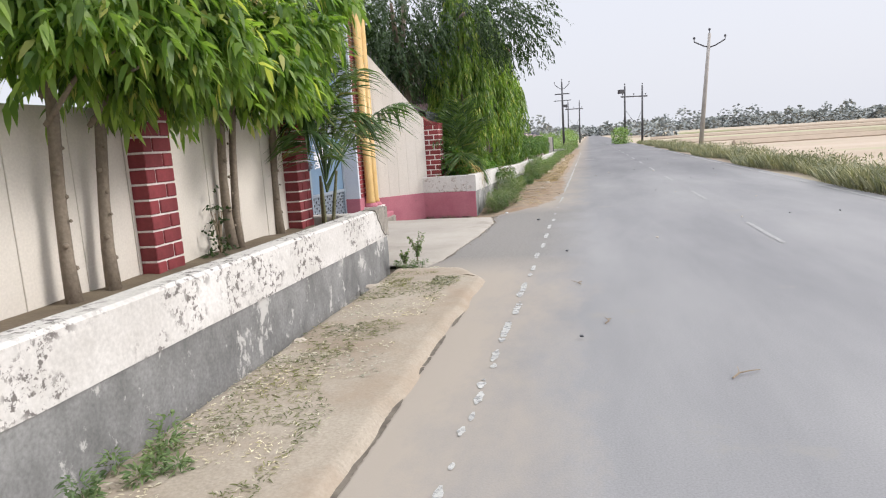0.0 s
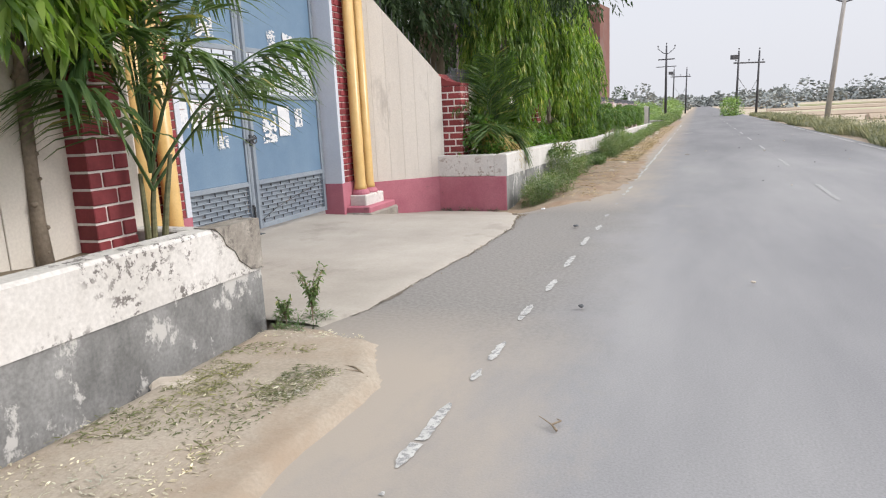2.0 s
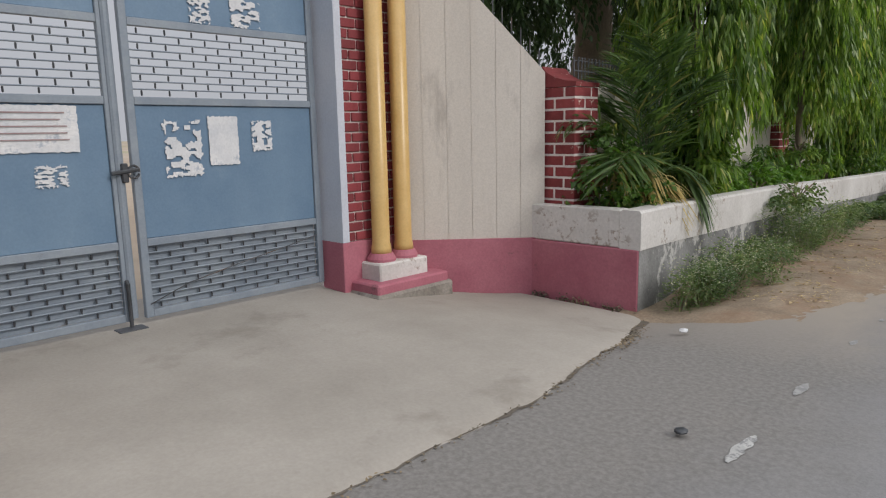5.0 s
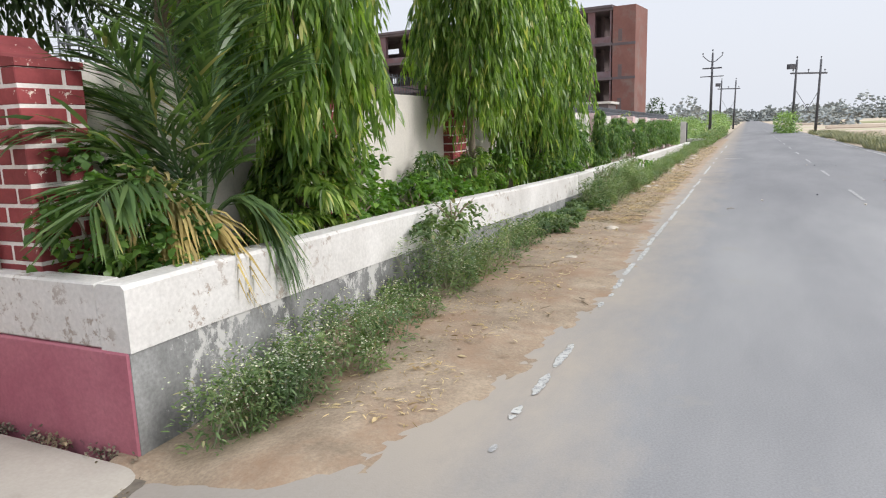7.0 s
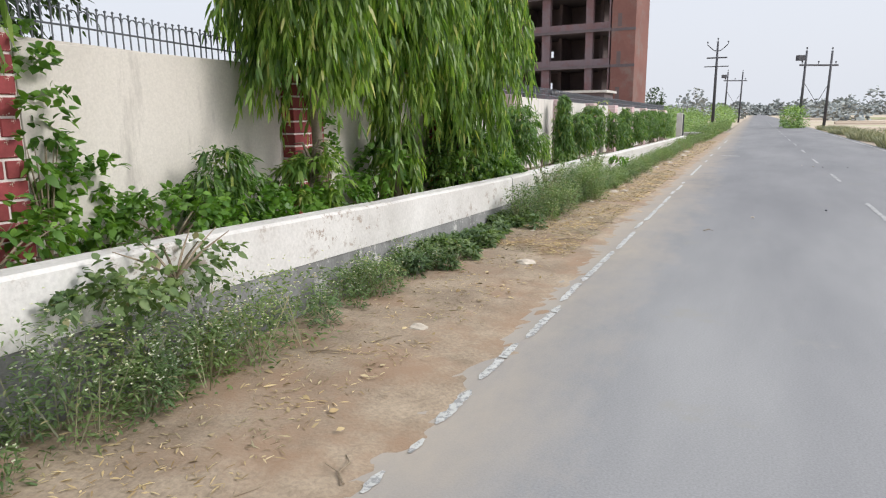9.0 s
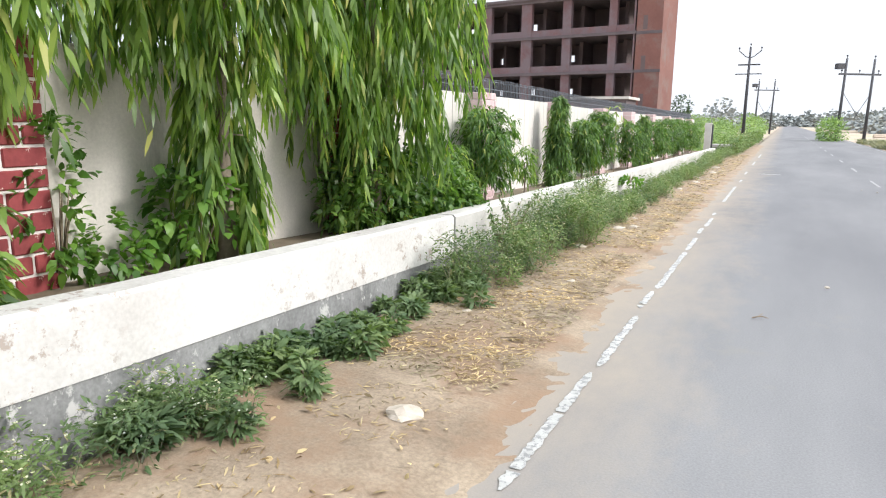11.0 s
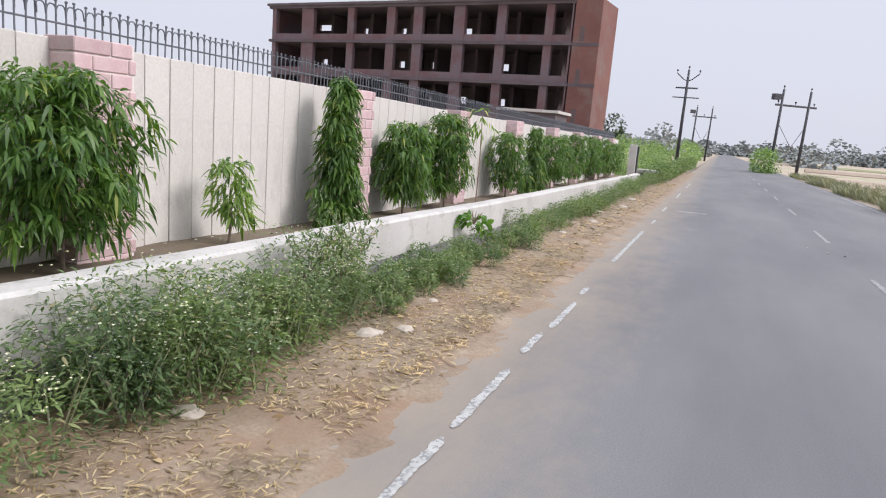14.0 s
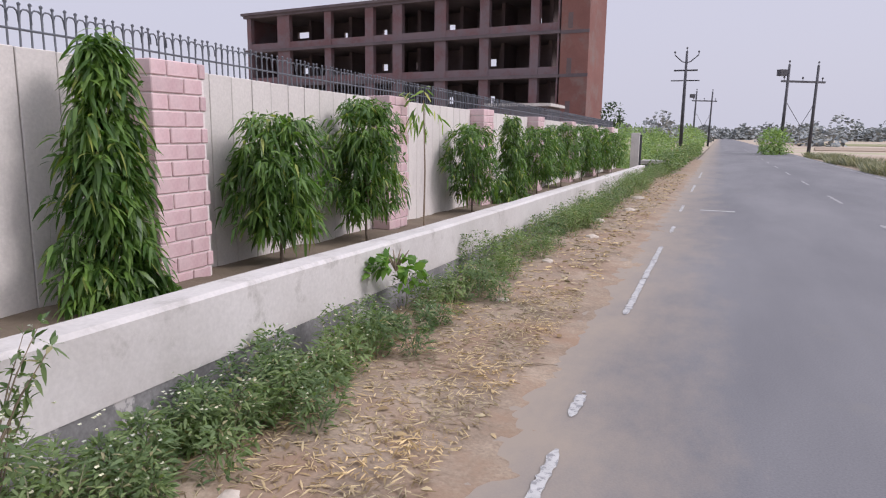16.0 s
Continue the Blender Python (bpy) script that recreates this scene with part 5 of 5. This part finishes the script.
def tall_weed(x, y, h, label, seed, n=11, flowers=True, leaf=0.05):
    """One open, branching weed with thin stalks."""
    r = random.Random(seed)
    thing = tagged(empty("tall_weed", (x, y, 0.0)), label, "weed")
    bm = bmesh.new()
    tips = []
    for k in range(n):
        a, f = r.uniform(0, math.tau), r.uniform(0.3, 1)
        p0 = Vector((0, 0, h * f * 0.55))
        p1 = Vector((math.cos(a) * h * 0.3 * f, math.sin(a) * h * 0.3 * f, h * (0.35 + 0.65 * f)))
        tube(bm, [(0, 0, 0), p0, (p0 + p1) / 2 + Vector((0, 0, 0.02)), p1], [0.004, 0.003, 0.0022, 0.001], 5)
        tips += [p0.lerp(p1, q) for q in (0.35, 0.55, 0.7, 0.85, 1.0)]
    part("stalk", bm, M_TWIG, thing)["kind"] = "stuff"
    T = np.repeat(np.array([tuple(t) for t in tips]), 4, axis=0)
    way = rng.normal(0, 1, (len(T), 3)) + np.array([0, 0, 0.3])
    part("leaves", leaf_mesh("leaves", T, way, rng.uniform(0.5, 1.2, len(T)) * leaf, 0.007, 0.2), M_WEED, thing)
    if flowers:
        T = np.repeat(np.array([tuple(t) for t in tips]) + rng.normal(0, 0.012, (len(tips), 3)), 3, axis=0)
        part("blossom", leaf_mesh("blossom", T, rng.normal(0, 1, (len(T), 3)), 0.009, 0.004, 0), M_FLOWER, thing)["kind"] = "stuff"


tall_weed(-1.62, 9.08, 0.36, "open branching weed at the end of the low wall", 1, 15, False, 0.034)
weeds("grass_clump", "small grassy weed clump at the end of the low wall", 8.84, 9.16, 42, lambda y: -1.64, lambda y: 0.065, M_WEEDLOW, 0, 31, 24, 0.04, 0.0035)
tall_weed(-1.72, 8.95, 0.2, "small green weed at the apron rim", 2, 10, False, 0.03)
for i, y in enumerate((23.3, 23.6, 25.85, 26.15, 26.4)):
    tall_weed(-1.6 + 0.05 * math.sin(i * 3), y, 0.66, "tall dry branching weed with tiny flower heads", 10 + i, 12)
shrub("broad_leaf_weed", "broad-leaved green weed by the low wall", [((-1.74, 29.0, 0.26), (0.1, 0.14, 0.1))], 16, 0.09, 0.028)
shrub("broad_leaf_weed", "bushy green shrub leaning over the low wall", [((-1.75, 17.75, 0.5), (0.2, 0.42, 0.16)), ((-1.7, 17.4, 0.42), (0.15, 0.25, 0.14))], 150, 0.05, 0.018, M_WEED)

# ---- litter on the verge ----
def litter(name, label, y0, y1, x0, x1, n, length, half, material, seed, clump=0.0, z=0.03):
    r = np.random.default_rng(seed)
    x, y = r.uniform(x0, x1, n), r.uniform(y0, y1, n)
    if clump:
        keep = np.array([noise.noise((a * 1.6, b * 1.6, seed)) > clump for a, b in zip(x, y)])
        x, y = x[keep], y[keep]
    n = len(x)
    e = np.array([road_edge(b) for b in y])
    zz = np.where(x < e - 0.25, z, np.clip((e - x) * 0.1, 0.0, z)) + r.uniform(0.0, 0.012, n) - np.array([dip(a, b) for a, b in zip(x, y)])
    zz = zz + np.where((y < 8.8) & (x < e - 0.05), 0.012, 0.0)
    az = r.uniform(0, math.tau, n)
    way = np.stack([np.cos(az), np.sin(az), r.uniform(-0.05, 0.25, n)], axis=1)
    L = length * r.uniform(0.4, 1.3, n)
    ob = part(name, leaf_mesh(name, np.stack([x, y, zz], axis=1), way, L, half * r.uniform(0.6, 1.4, n), 0.1), material)
    return tagged(ob, label, "litter", kind="stuff")


litter("straw_litter", "dry straw and leaf litter on the earth verge", 21.0, 30, -1.75, -0.72, 21000, 0.055, 0.0032, M_STRAW, 21, -0.5)
litter("straw_litter", "dry straw scattered on the earth verge", 15, 21.5, -1.7, -0.8, 3600, 0.05, 0.0032, M_STRAW, 22, -0.2)
litter("straw_litter", "dry straw scattered on the earth verge", 30, 46, -1.6, -0.75, 3500, 0.08, 0.008, M_STRAW, 23)
litter("fallen_leaves", "brown fallen leaves on the earth verge", 15, 31, -1.75, -0.65, 420, 0.05, 0.01, M_STRAW, 24)
litter("matted_grass", "matted half-dry grass on the sandy verge", 2.5, 8.6, -1.74, -1.05, 12000, 0.04, 0.0028, M_MATTED, 25, 0.05)
litter("matted_straw", "bleached straw on the sandy verge", 2.5, 8.9, -1.75, -0.95, 7000, 0.03, 0.0032, M_BLEACHED, 26, 0.03)
litter("grass_tuft", "small green grass tuft on the sandy verge", 7.95, 8.35, -1.25, -0.95, 1300, 0.035, 0.002, M_MATTED, 27)
litter("grass_tuft", "small green grass tuft on the sandy verge", 7.9, 8.3, -1.7, -1.45, 1000, 0.035, 0.002, M_MATTED, 28)

M_DIRT = leaf_material("dark_damp_dirt", (0.12, 0.095, 0.07), (0.26, 0.215, 0.165), None, 0.95, 0.0)
r4 = np.random.default_rng(77)
n = 240
yy = np.concatenate([9.3 + 5.1 * r4.beta(2.2, 1.2, n), r4.normal(13.7, 0.35, n)])
rim = np.array([apron_rim(q) for q in yy])
P = np.stack([rim + np.abs(r4.normal(0, 0.035, 2 * n)) + 0.04 * np.maximum(0, r4.normal(0, 1, 2 * n)) * (yy > 13.0), yy, np.full(2 * n, 0.006)], axis=1)
P[:, 2] -= np.array([dip(a, b) for a, b in zip(P[:, 0], P[:, 1])])
tagged(part("rim_dirt", leaf_mesh("rim_dirt", P, np.stack([r4.normal(0, 1, 2 * n), r4.normal(0, 1, 2 * n), np.full(2 * n, 0.1)], axis=1), 0.02, 0.005, 0.1), M_DIRT), "dark dirt gathered along the broken apron rim", "dirt", kind="stuff")


P = []
for q in range(520):
    f = r4.beta(1.0, 1.0)
    if noise.noise((f * 7, 3, 1)) < -0.1:
        continue
    x, y = -2.86 + 0.98 * f, 14.575 - abs(r4.normal(0, 0.025))
    P.append((x, y, 0.02 - dip(x, y) + abs(r4.normal(0, 0.018))))
P = np.array(P)
tagged(part("foot_moss", leaf_mesh("foot_moss", P, r4.normal(0, 1, (len(P), 3)) + np.array([0, -0.3, 0.4]), 0.022, 0.007, 0.1), M_DIRT), "dark damp moss and dirt along the pink wall foot", "moss", kind="stuff")


def stone(name, x, y, s, label, material, seed, flat=0.45):
    r = random.Random(seed)
    bm = bmesh.new()
    bmesh.ops.create_icosphere(bm, subdivisions=2, radius=s / 2)
    for v in bm.verts:
        v.co *= 1 + 0.35 * noise.noise(v.co * (3 / s) + Vector((seed, 0, 0)))
        v.co.z *= flat
        v.co.x *= 1.25
    ob = part(name, bm, material)
    ob.matrix_world = pose(x, y, 0.02 + s * flat * 0.25 - dip(x, y), 0, 0, r.uniform(0, 180))
    return tagged(ob, label, "stone" if "stone" in name else "litter", "scattered stones" if "stone" in name else "")


M_STONE = surface("pale_stone", (0.42, 0.36, 0.29), (0.55, 0.49, 0.42), None, 9, 50, 0.95, 0.4)
for i, (x, y, s) in enumerate(((-0.99, 18.75, 0.1), (-0.95, 20.6, 0.13), (-1.32, 24.6, 0.12), (-0.99, 23.2, 0.07), (-1.23, 25.9, 0.13), (-1.23, 26.82, 0.08), (-1.1, 26.1, 0.11), (-1.35, 22.1, 0.06), (-1.1, 17.4, 0.05), (-1.2, 29.5, 0.1), (-1.25, 31.0, 0.12), (-1.15, 32.6, 0.14), (-1.3, 34.0, 0.15), (-1.1, 35.5, 0.16), (-1.2, 37.5, 0.18), (-1.5, 6.6, 0.09))):
    stone("stone", x, y, s, "pale rough stone lying on the verge", M_STONE, i)
stone("stone_slab", -1.71, 8.02, 0.2, "flat pale stone at the gutter by the low wall", M_STONE, 91, 0.22)
stone("stone", -1.72, 6.35, 0.1, "pale rough stone lying on the verge", M_STONE, 92, 0.5)
for i, (x, y) in enumerate(((-1.28, 14.02), (-0.62, 12.55))):
    stone("dung_lump" if i else "paper_scrap", x, y, 0.05, "small dark lump on the asphalt" if i else "crumpled white paper scrap by the wall", M_IRON if i else M_PAPER, 40 + i, 0.5)


def stick(x, y, length, az, label, r=0.005, seed=0):
    rr = random.Random(seed)
    bm = bmesh.new()
    pts = [Vector((length * (f - 0.5), rr.uniform(-0.02, 0.02) * (0 < f < 1), 0.008 + 0.012 * math.sin(f * 3.1))) for f in (0, 0.3, 0.6, 1.0)]
    tube(bm, pts, [r, r * 0.9, r * 0.7, r * 0.4], 6)
    tube(bm, [pts[1], pts[1] + Vector((0.05, 0.05, 0.01))], [r * 0.6, r * 0.3], 5)
    ob = part("twig", bm, M_TWIG)
    ob.matrix_world = pose(x, y, 0.03 if x < -0.75 else 0.002, 0, 0, az)
    tagged(ob, label, "twig", "twigs on the ground")


for i, (x, y, l, a) in enumerate(((-0.75, 17.03, 0.22, 70), (-0.67, 16.9, 0.24, 95), (-0.55, 17.3, 0.2, 120), (-1.2, 18.2, 0.25, 15), (-1.05, 18.5, 0.18, 60), (-0.85, 21.7, 0.25, 10), (0.9, 5.9, 0.2, 40), (0.25, 6.9, 0.12, 70), (0.05, 8.1, 0.1, 100), (-0.95, 8.35, 0.22, 150), (0.3, 22.9, 0.1, 20), (-0.75, 23.0, 0.2, 20), (-0.7, 28.4, 0.25, 30))):
    stick(x, y, l, a, "small dry twig lying on the ground", seed=i)
for i in range(26):
    x, y = R.uniform(-0.2, 3.8), R.uniform(5, 34)
    stone("pebble_stone", x, y, R.uniform(0.018, 0.035), "small dark pebble on the asphalt", M_IRON if i % 2 else M_STONE, 60 + i, 0.6)

# ---- half-built brick building ----
bld = tagged(empty("unfinished_building", (-9.2, 66.3, 0), 180 - 7.35), "unfinished red brick building, open storeys without windows", "building")
COLS = ((0.0, 0.3), (1.3, 2.05), (4.65, 5.5), (7.75, 8.8), (11.15, 12.1), (13.5, 14.4), (17.2, 18.0), (21.1, 22.5), (25.0, 25.6))
D = 5.0
TOPS = (9.6, 7.05, 4.5, 1.95)
for z in TOPS:
    part("floor_slab", cube(-0.02, 25.75, -D, 0.12, z, z + 0.2), M_CONC, bld)
part("roof", cube(-0.02, 25.9, -D - 0.1, 0.25, 9.8, 9.98), M_CONC, bld)
for a, b in COLS:
    part("pier", cube(a + 0.1, b - 0.1, -0.35, 0.0, -0.1, 9.6), M_BUILDING, bld)
for (a0, a1), (b0, b1) in zip(COLS, COLS[1:]):
    for z in TOPS[:3]:
        part("parapet", cube(a1 - 0.1, b0 + 0.1, -0.22, -0.03, z - 2.35, z - 1.9), M_BUILDING, bld)
    for z in TOPS[:3]:
        m = (a1 + b0) / 2
        w = 0.2 + 0.1 * ((a0 * 7 + z) % 1)
        up = z - 0.75
        if a0 > 20 and z > 9:
            w, up = 0.75, z - 0.45
        if (a0 * 3.7 + z * 1.3) % 1 < 0.62:
            for c0, c1, z0, z1 in ((a1 - 0.4, m - w, z - 2.35, z), (m + w, b0 + 0.4, z - 2.35, z), (m - w, m + w, z - 2.35, up - 0.5), (m - w, m + w, up, z)):
                part("rear_wall", cube(c0, c1, -D + 0.1, -D + 0.35, z0, z1), M_BUILDING_IN, bld)
        else:
            part("rear_wall", cube(a1 - 0.4, b0 + 0.4, -D + 0.1, -D + 0.35, z - 2.35, z), M_BUILDING_IN, bld)
for a, b in COLS[1:-1]:
    part("cross_wall", cube(a + 0.2, a + 0.45, -D + 0.35, -2.6, -0.1, 9.6), M_BUILDING_IN, bld)
part("end_wall", cube(25.6, 25.8, -D, -0.36, -0.1, 9.6), M_BUILDING, bld)
part("stair_tower", cube(-1.75, -0.02, -3.2, 0.05, -0.1, 9.85), M_TOWER, bld)
for z in (8.2, 5.6, 3.1):
    part("tower_slit", cube(-0.75, -0.45, 0.045, 0.055, z - 0.9, z), M_BUILDING_IN, bld)
part("band_course", cube(-1.77, -0.0, 0.04, 0.07, 7.0, 7.2), M_CONC, bld)
part("band_course", cube(-1.77, -0.0, 0.04, 0.07, 4.5, 4.7), M_CONC, bld)
shed = tagged(empty("low_shed", (-11.5, 60.0, 0)), "low grey flat-roofed shed near the brick building", "shed")
part("walls", cube(0, 3.2, 0, 3, -0.1, 2.55), M_CONC, shed)
part("roof", cube(-0.2, 3.4, -0.2, 3.2, 2.55, 2.7), M_LIME_NEW, shed)


# ---- poles along the road ----
def insulator(bm, x, y, z):
    tube(bm, [(x, y, z), (x, y, z + 0.12), (x, y, z + 0.16), (x, y, z + 0.24), (x, y, z + 0.26)], [0.02, 0.02, 0.07, 0.06, 0.02], 8)


def line_pole(x, y, h, lean, label, arm_rise=0.45, arm=0.75, material=M_DARKPOLE, cross=False):
    thing = tagged(empty("power_pole", (x, y, -0.06)), label, "pole", "poles along the road")
    bm = bmesh.new()
    tube(bm, [(0, 0, 0), (lean * 0.5, 0, h * 0.5), (lean, 0, h)], [0.13, 0.11, 0.075], 10)
    part("mast", bm, material, thing, smooth=True)
    top = Vector((lean, 0, h))
    for sg in (-1, 1):
        bm = bmesh.new()
        tube(bm, [top + Vector((0, 0, -0.75)), top + Vector((sg * arm * 0.35, 0, -0.68)), top + Vector((sg * arm, 0, -0.75 + arm_rise))], 0.035, 6)
        a = part("arm", bm, M_DARKPOLE, thing)
        bm = bmesh.new()
        insulator(bm, lean + sg * arm, 0, h - 0.75 + arm_rise)
        part("insulator", bm, M_DARKPOLE, a)
    bm = bmesh.new()
    insulator(bm, lean, 0, h)
    part("insulator", bm, M_DARKPOLE, thing)
    if cross:
        part("cross_arm", cube(lean - 0.75, lean + 0.75, -0.05, 0.05, h - 1.3, h - 1.2), M_DARKPOLE, thing)
        part("cross_arm", cube(lean - 0.9, lean + 0.9, -0.04, 0.04, h - 1.95, h - 1.88), M_DARKPOLE, thing)
    return thing


line_pole(6.25, 42.8, 6.3, 0.5, "pale cement power pole with curved arms and insulators", 0.35, 0.8, M_POLE)
line_pole(-2.44, 74.2, 6.75, 0.0, "dark power pole with forked arms and insulators", 0.5, 0.75, M_DARKPOLE, True)


def twin_pole(x0, y0, x1, y1, h, label):
    thing = tagged(empty("twin_power_pole", ((x0 + x1) / 2, (y0 + y1) / 2, -0.06), math.degrees(math.atan2(y1 - y0, x1 - x0))), label, "pole", "poles along the road")
    w = math.hypot(x1 - x0, y1 - y0) / 2
    for sg in (-1, 1):
        bm = bmesh.new()
        tube(bm, [(sg * w - 0.12, 0, 0), (sg * w, 0, h)], [0.12, 0.08], 10)
        part("mast", bm, M_DARKPOLE, thing, smooth=True)
    part("cross_beam", cube(-w - 0.5, w + 0.6, -0.06, 0.06, h - 1.15, h - 1.02), M_DARKPOLE, thing)
    for k in (-w - 0.3, -w, 0.0, w, w + 0.4):
        bm = bmesh.new()
        insulator(bm, k, 0, h - 1.02 if abs(abs(k) - w) > 0.05 else h)
        part("insulator", bm, M_DARKPOLE, thing)
    bm = bmesh.new()
    tube(bm, [(-w, 0, h - 2.4), (w * 0.3, 0, h - 4.2)], 0.02, 5)
    tube(bm, [(w, 0, h - 2.4), (0.0, 0, h - 4.2)], 0.02, 5)
    part("stay_rods", bm, M_DARKPOLE, thing)
    part("switch_box", cube(-w - 0.75, -w - 0.25, -0.2, 0.2, h - 0.75, h - 0.35), M_DARKPOLE, thing)
    return thing


twin_pole(3.89, 76.0, 5.72, 77.2, 5.9, "dark twin power pole with cross beam and insulators")
twin_pole(-2.9, 110, -1.2, 111, 6.3, "far dark twin power pole with cross beam")

# gate posts and cement bench beyond the wall's end
post = tagged(empty("gate_post", (-2.25, 46.0, -0.05)), "white gate post with a dark iron wicket at the wall end", "gate post")
part("shaft", cube(-0.12, 0.12, -0.12, 0.12, 0, 1.25, 0.01), M_LIME_NEW, post)
part("wicket", cube(0.12, 0.18, -0.03, 0.03, 0.1, 1.2, 0.005), M_IRON, post)
bench = tagged(empty("cement_bench", (-1.75, 46.6, -0.02)), "low pale cement bench at the roadside", "bench")
part("seat", cube(-0.35, 0.45, -0.3, 0.3, 0.3, 0.42, 0.01), M_LIME_NEW, bench)
part("leg", cube(-0.28, -0.16, -0.25, 0.25, 0.0, 0.3), M_CEMENT, bench)
part("leg", cube(0.24, 0.36, -0.25, 0.25, 0.0, 0.3), M_CEMENT, bench)


# ---- far and side vegetation ----
def leaf_mass(name, label, blobs, per, leaf, half, material, category="hedge"):
    bits_b, bits_w = [], []
    for c, r in blobs:
        o, d = shell(per, c, r, 0.5)
        o[:, 2] = np.maximum(o[:, 2], 0.0)
        bits_b.append(o)
        bits_w.append(d + rng.normal(0, 0.5, d.shape))
    b, w = np.concatenate(bits_b), np.concatenate(bits_w)
    ob = part(name, leaf_mesh(name, b, w, leaf * rng.uniform(0.5, 1.2, len(b)), half, 0.2), material)
    return tagged(ob, label, category, kind="stuff")


leaf_mass("roadside_hedge", "green hedge beyond the end of the wall", [((-2.9 - R.uniform(0, 0.8), 48 + i * 1.7, 0.55), (0.8, 1.2, R.uniform(0.7, 1.15))) for i in range(15)], 420, 0.2, 0.03, M_MIDTREE)
leaf_mass("pole_bushes", "bushes at the foot of the power poles", [((3.6 + R.uniform(-0.5, 0.9), 75 + R.uniform(-2, 2), 0.7), (0.8, 0.9, 1.0)) for i in range(4)] + [((-2.6, 80 + i * 5, 0.8), (1.2, 2.5, 1.2)) for i in range(8)], 260, 0.3, 0.06, M_MIDTREE)
leaf_mass("roof_garden_bush", "dark bush beside the brick building", [((-5.6, 64, 2.2), (0.6, 0.6, 0.75)), ((-5.3, 64.2, 1.2), (0.5, 0.5, 1.0))], 260, 0.25, 0.05, M_NEEM, "bush")
r2 = np.random.default_rng(5)
n = 26000
gy = 8 + 62 * r2.uniform(0, 1, n) ** 1.3
gx = 4.85 + np.abs(r2.normal(0, 0.55, n)) + 0.25 * np.sin(gy * 0.7)
hh = 0.32 * r2.uniform(0.5, 1.3, n) * (0.7 + 0.5 * np.sin(gy * 0.45 + 1) ** 2)
base = np.stack([gx, gy, np.full(n, -0.05)], axis=1)
az = r2.uniform(0, math.tau, n)
way = np.stack([np.cos(az) * 0.5, np.sin(az) * 0.5, np.ones(n)], axis=1)
tagged(part("roadside_grass", leaf_mesh("roadside_grass", base, way, hh * 1.5, 0.012, 0.25), M_GRASS), "tall grey-green grass along the far road edge", "grass", kind="stuff")
leaf_mass("roadside_bushes", "low grey-green bushes along the far road edge", [((5.3 + R.uniform(-0.2, 0.7), 13 + i * 1.15, 0.12), (0.5, 0.7, R.uniform(0.22, 0.48))) for i in range(34)], 330, 0.11, 0.014, M_GRASS, "bush")

# field bunds and the hazy tree line
for i, (y0, x0, x1) in enumerate(((62, 7, 120), (95, 8, 200), (140, 6, 260), (48, 9, 60))):
    bm = bmesh.new()
    tube(bm, [(x0 + (x1 - x0) * f, y0 + 8 * f + 0.5 * math.sin(f * 9), -0.1) for f in np.linspace(0, 1, 24)], 0.38, 6)
    tagged(part("trim_field_bund", bm, M_GROUND), "low earth bund between dry fields", "bund", kind="structure")
far = []
for i in range(330):
    a = radians(-38 + 100 * i / 330 + R.uniform(-0.6, 0.6))
    d = R.uniform(280, 460)
    big = R.random()
    far.append(((d * math.sin(a), d * math.cos(a), R.uniform(0.5, 2.0)), (R.uniform(3, 7), 4, R.uniform(2.5, 4.5) + 6 * big ** 6)))


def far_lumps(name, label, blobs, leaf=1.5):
    """Tree masses of coarse foliage clumps on the horizon, haze put into their colour."""
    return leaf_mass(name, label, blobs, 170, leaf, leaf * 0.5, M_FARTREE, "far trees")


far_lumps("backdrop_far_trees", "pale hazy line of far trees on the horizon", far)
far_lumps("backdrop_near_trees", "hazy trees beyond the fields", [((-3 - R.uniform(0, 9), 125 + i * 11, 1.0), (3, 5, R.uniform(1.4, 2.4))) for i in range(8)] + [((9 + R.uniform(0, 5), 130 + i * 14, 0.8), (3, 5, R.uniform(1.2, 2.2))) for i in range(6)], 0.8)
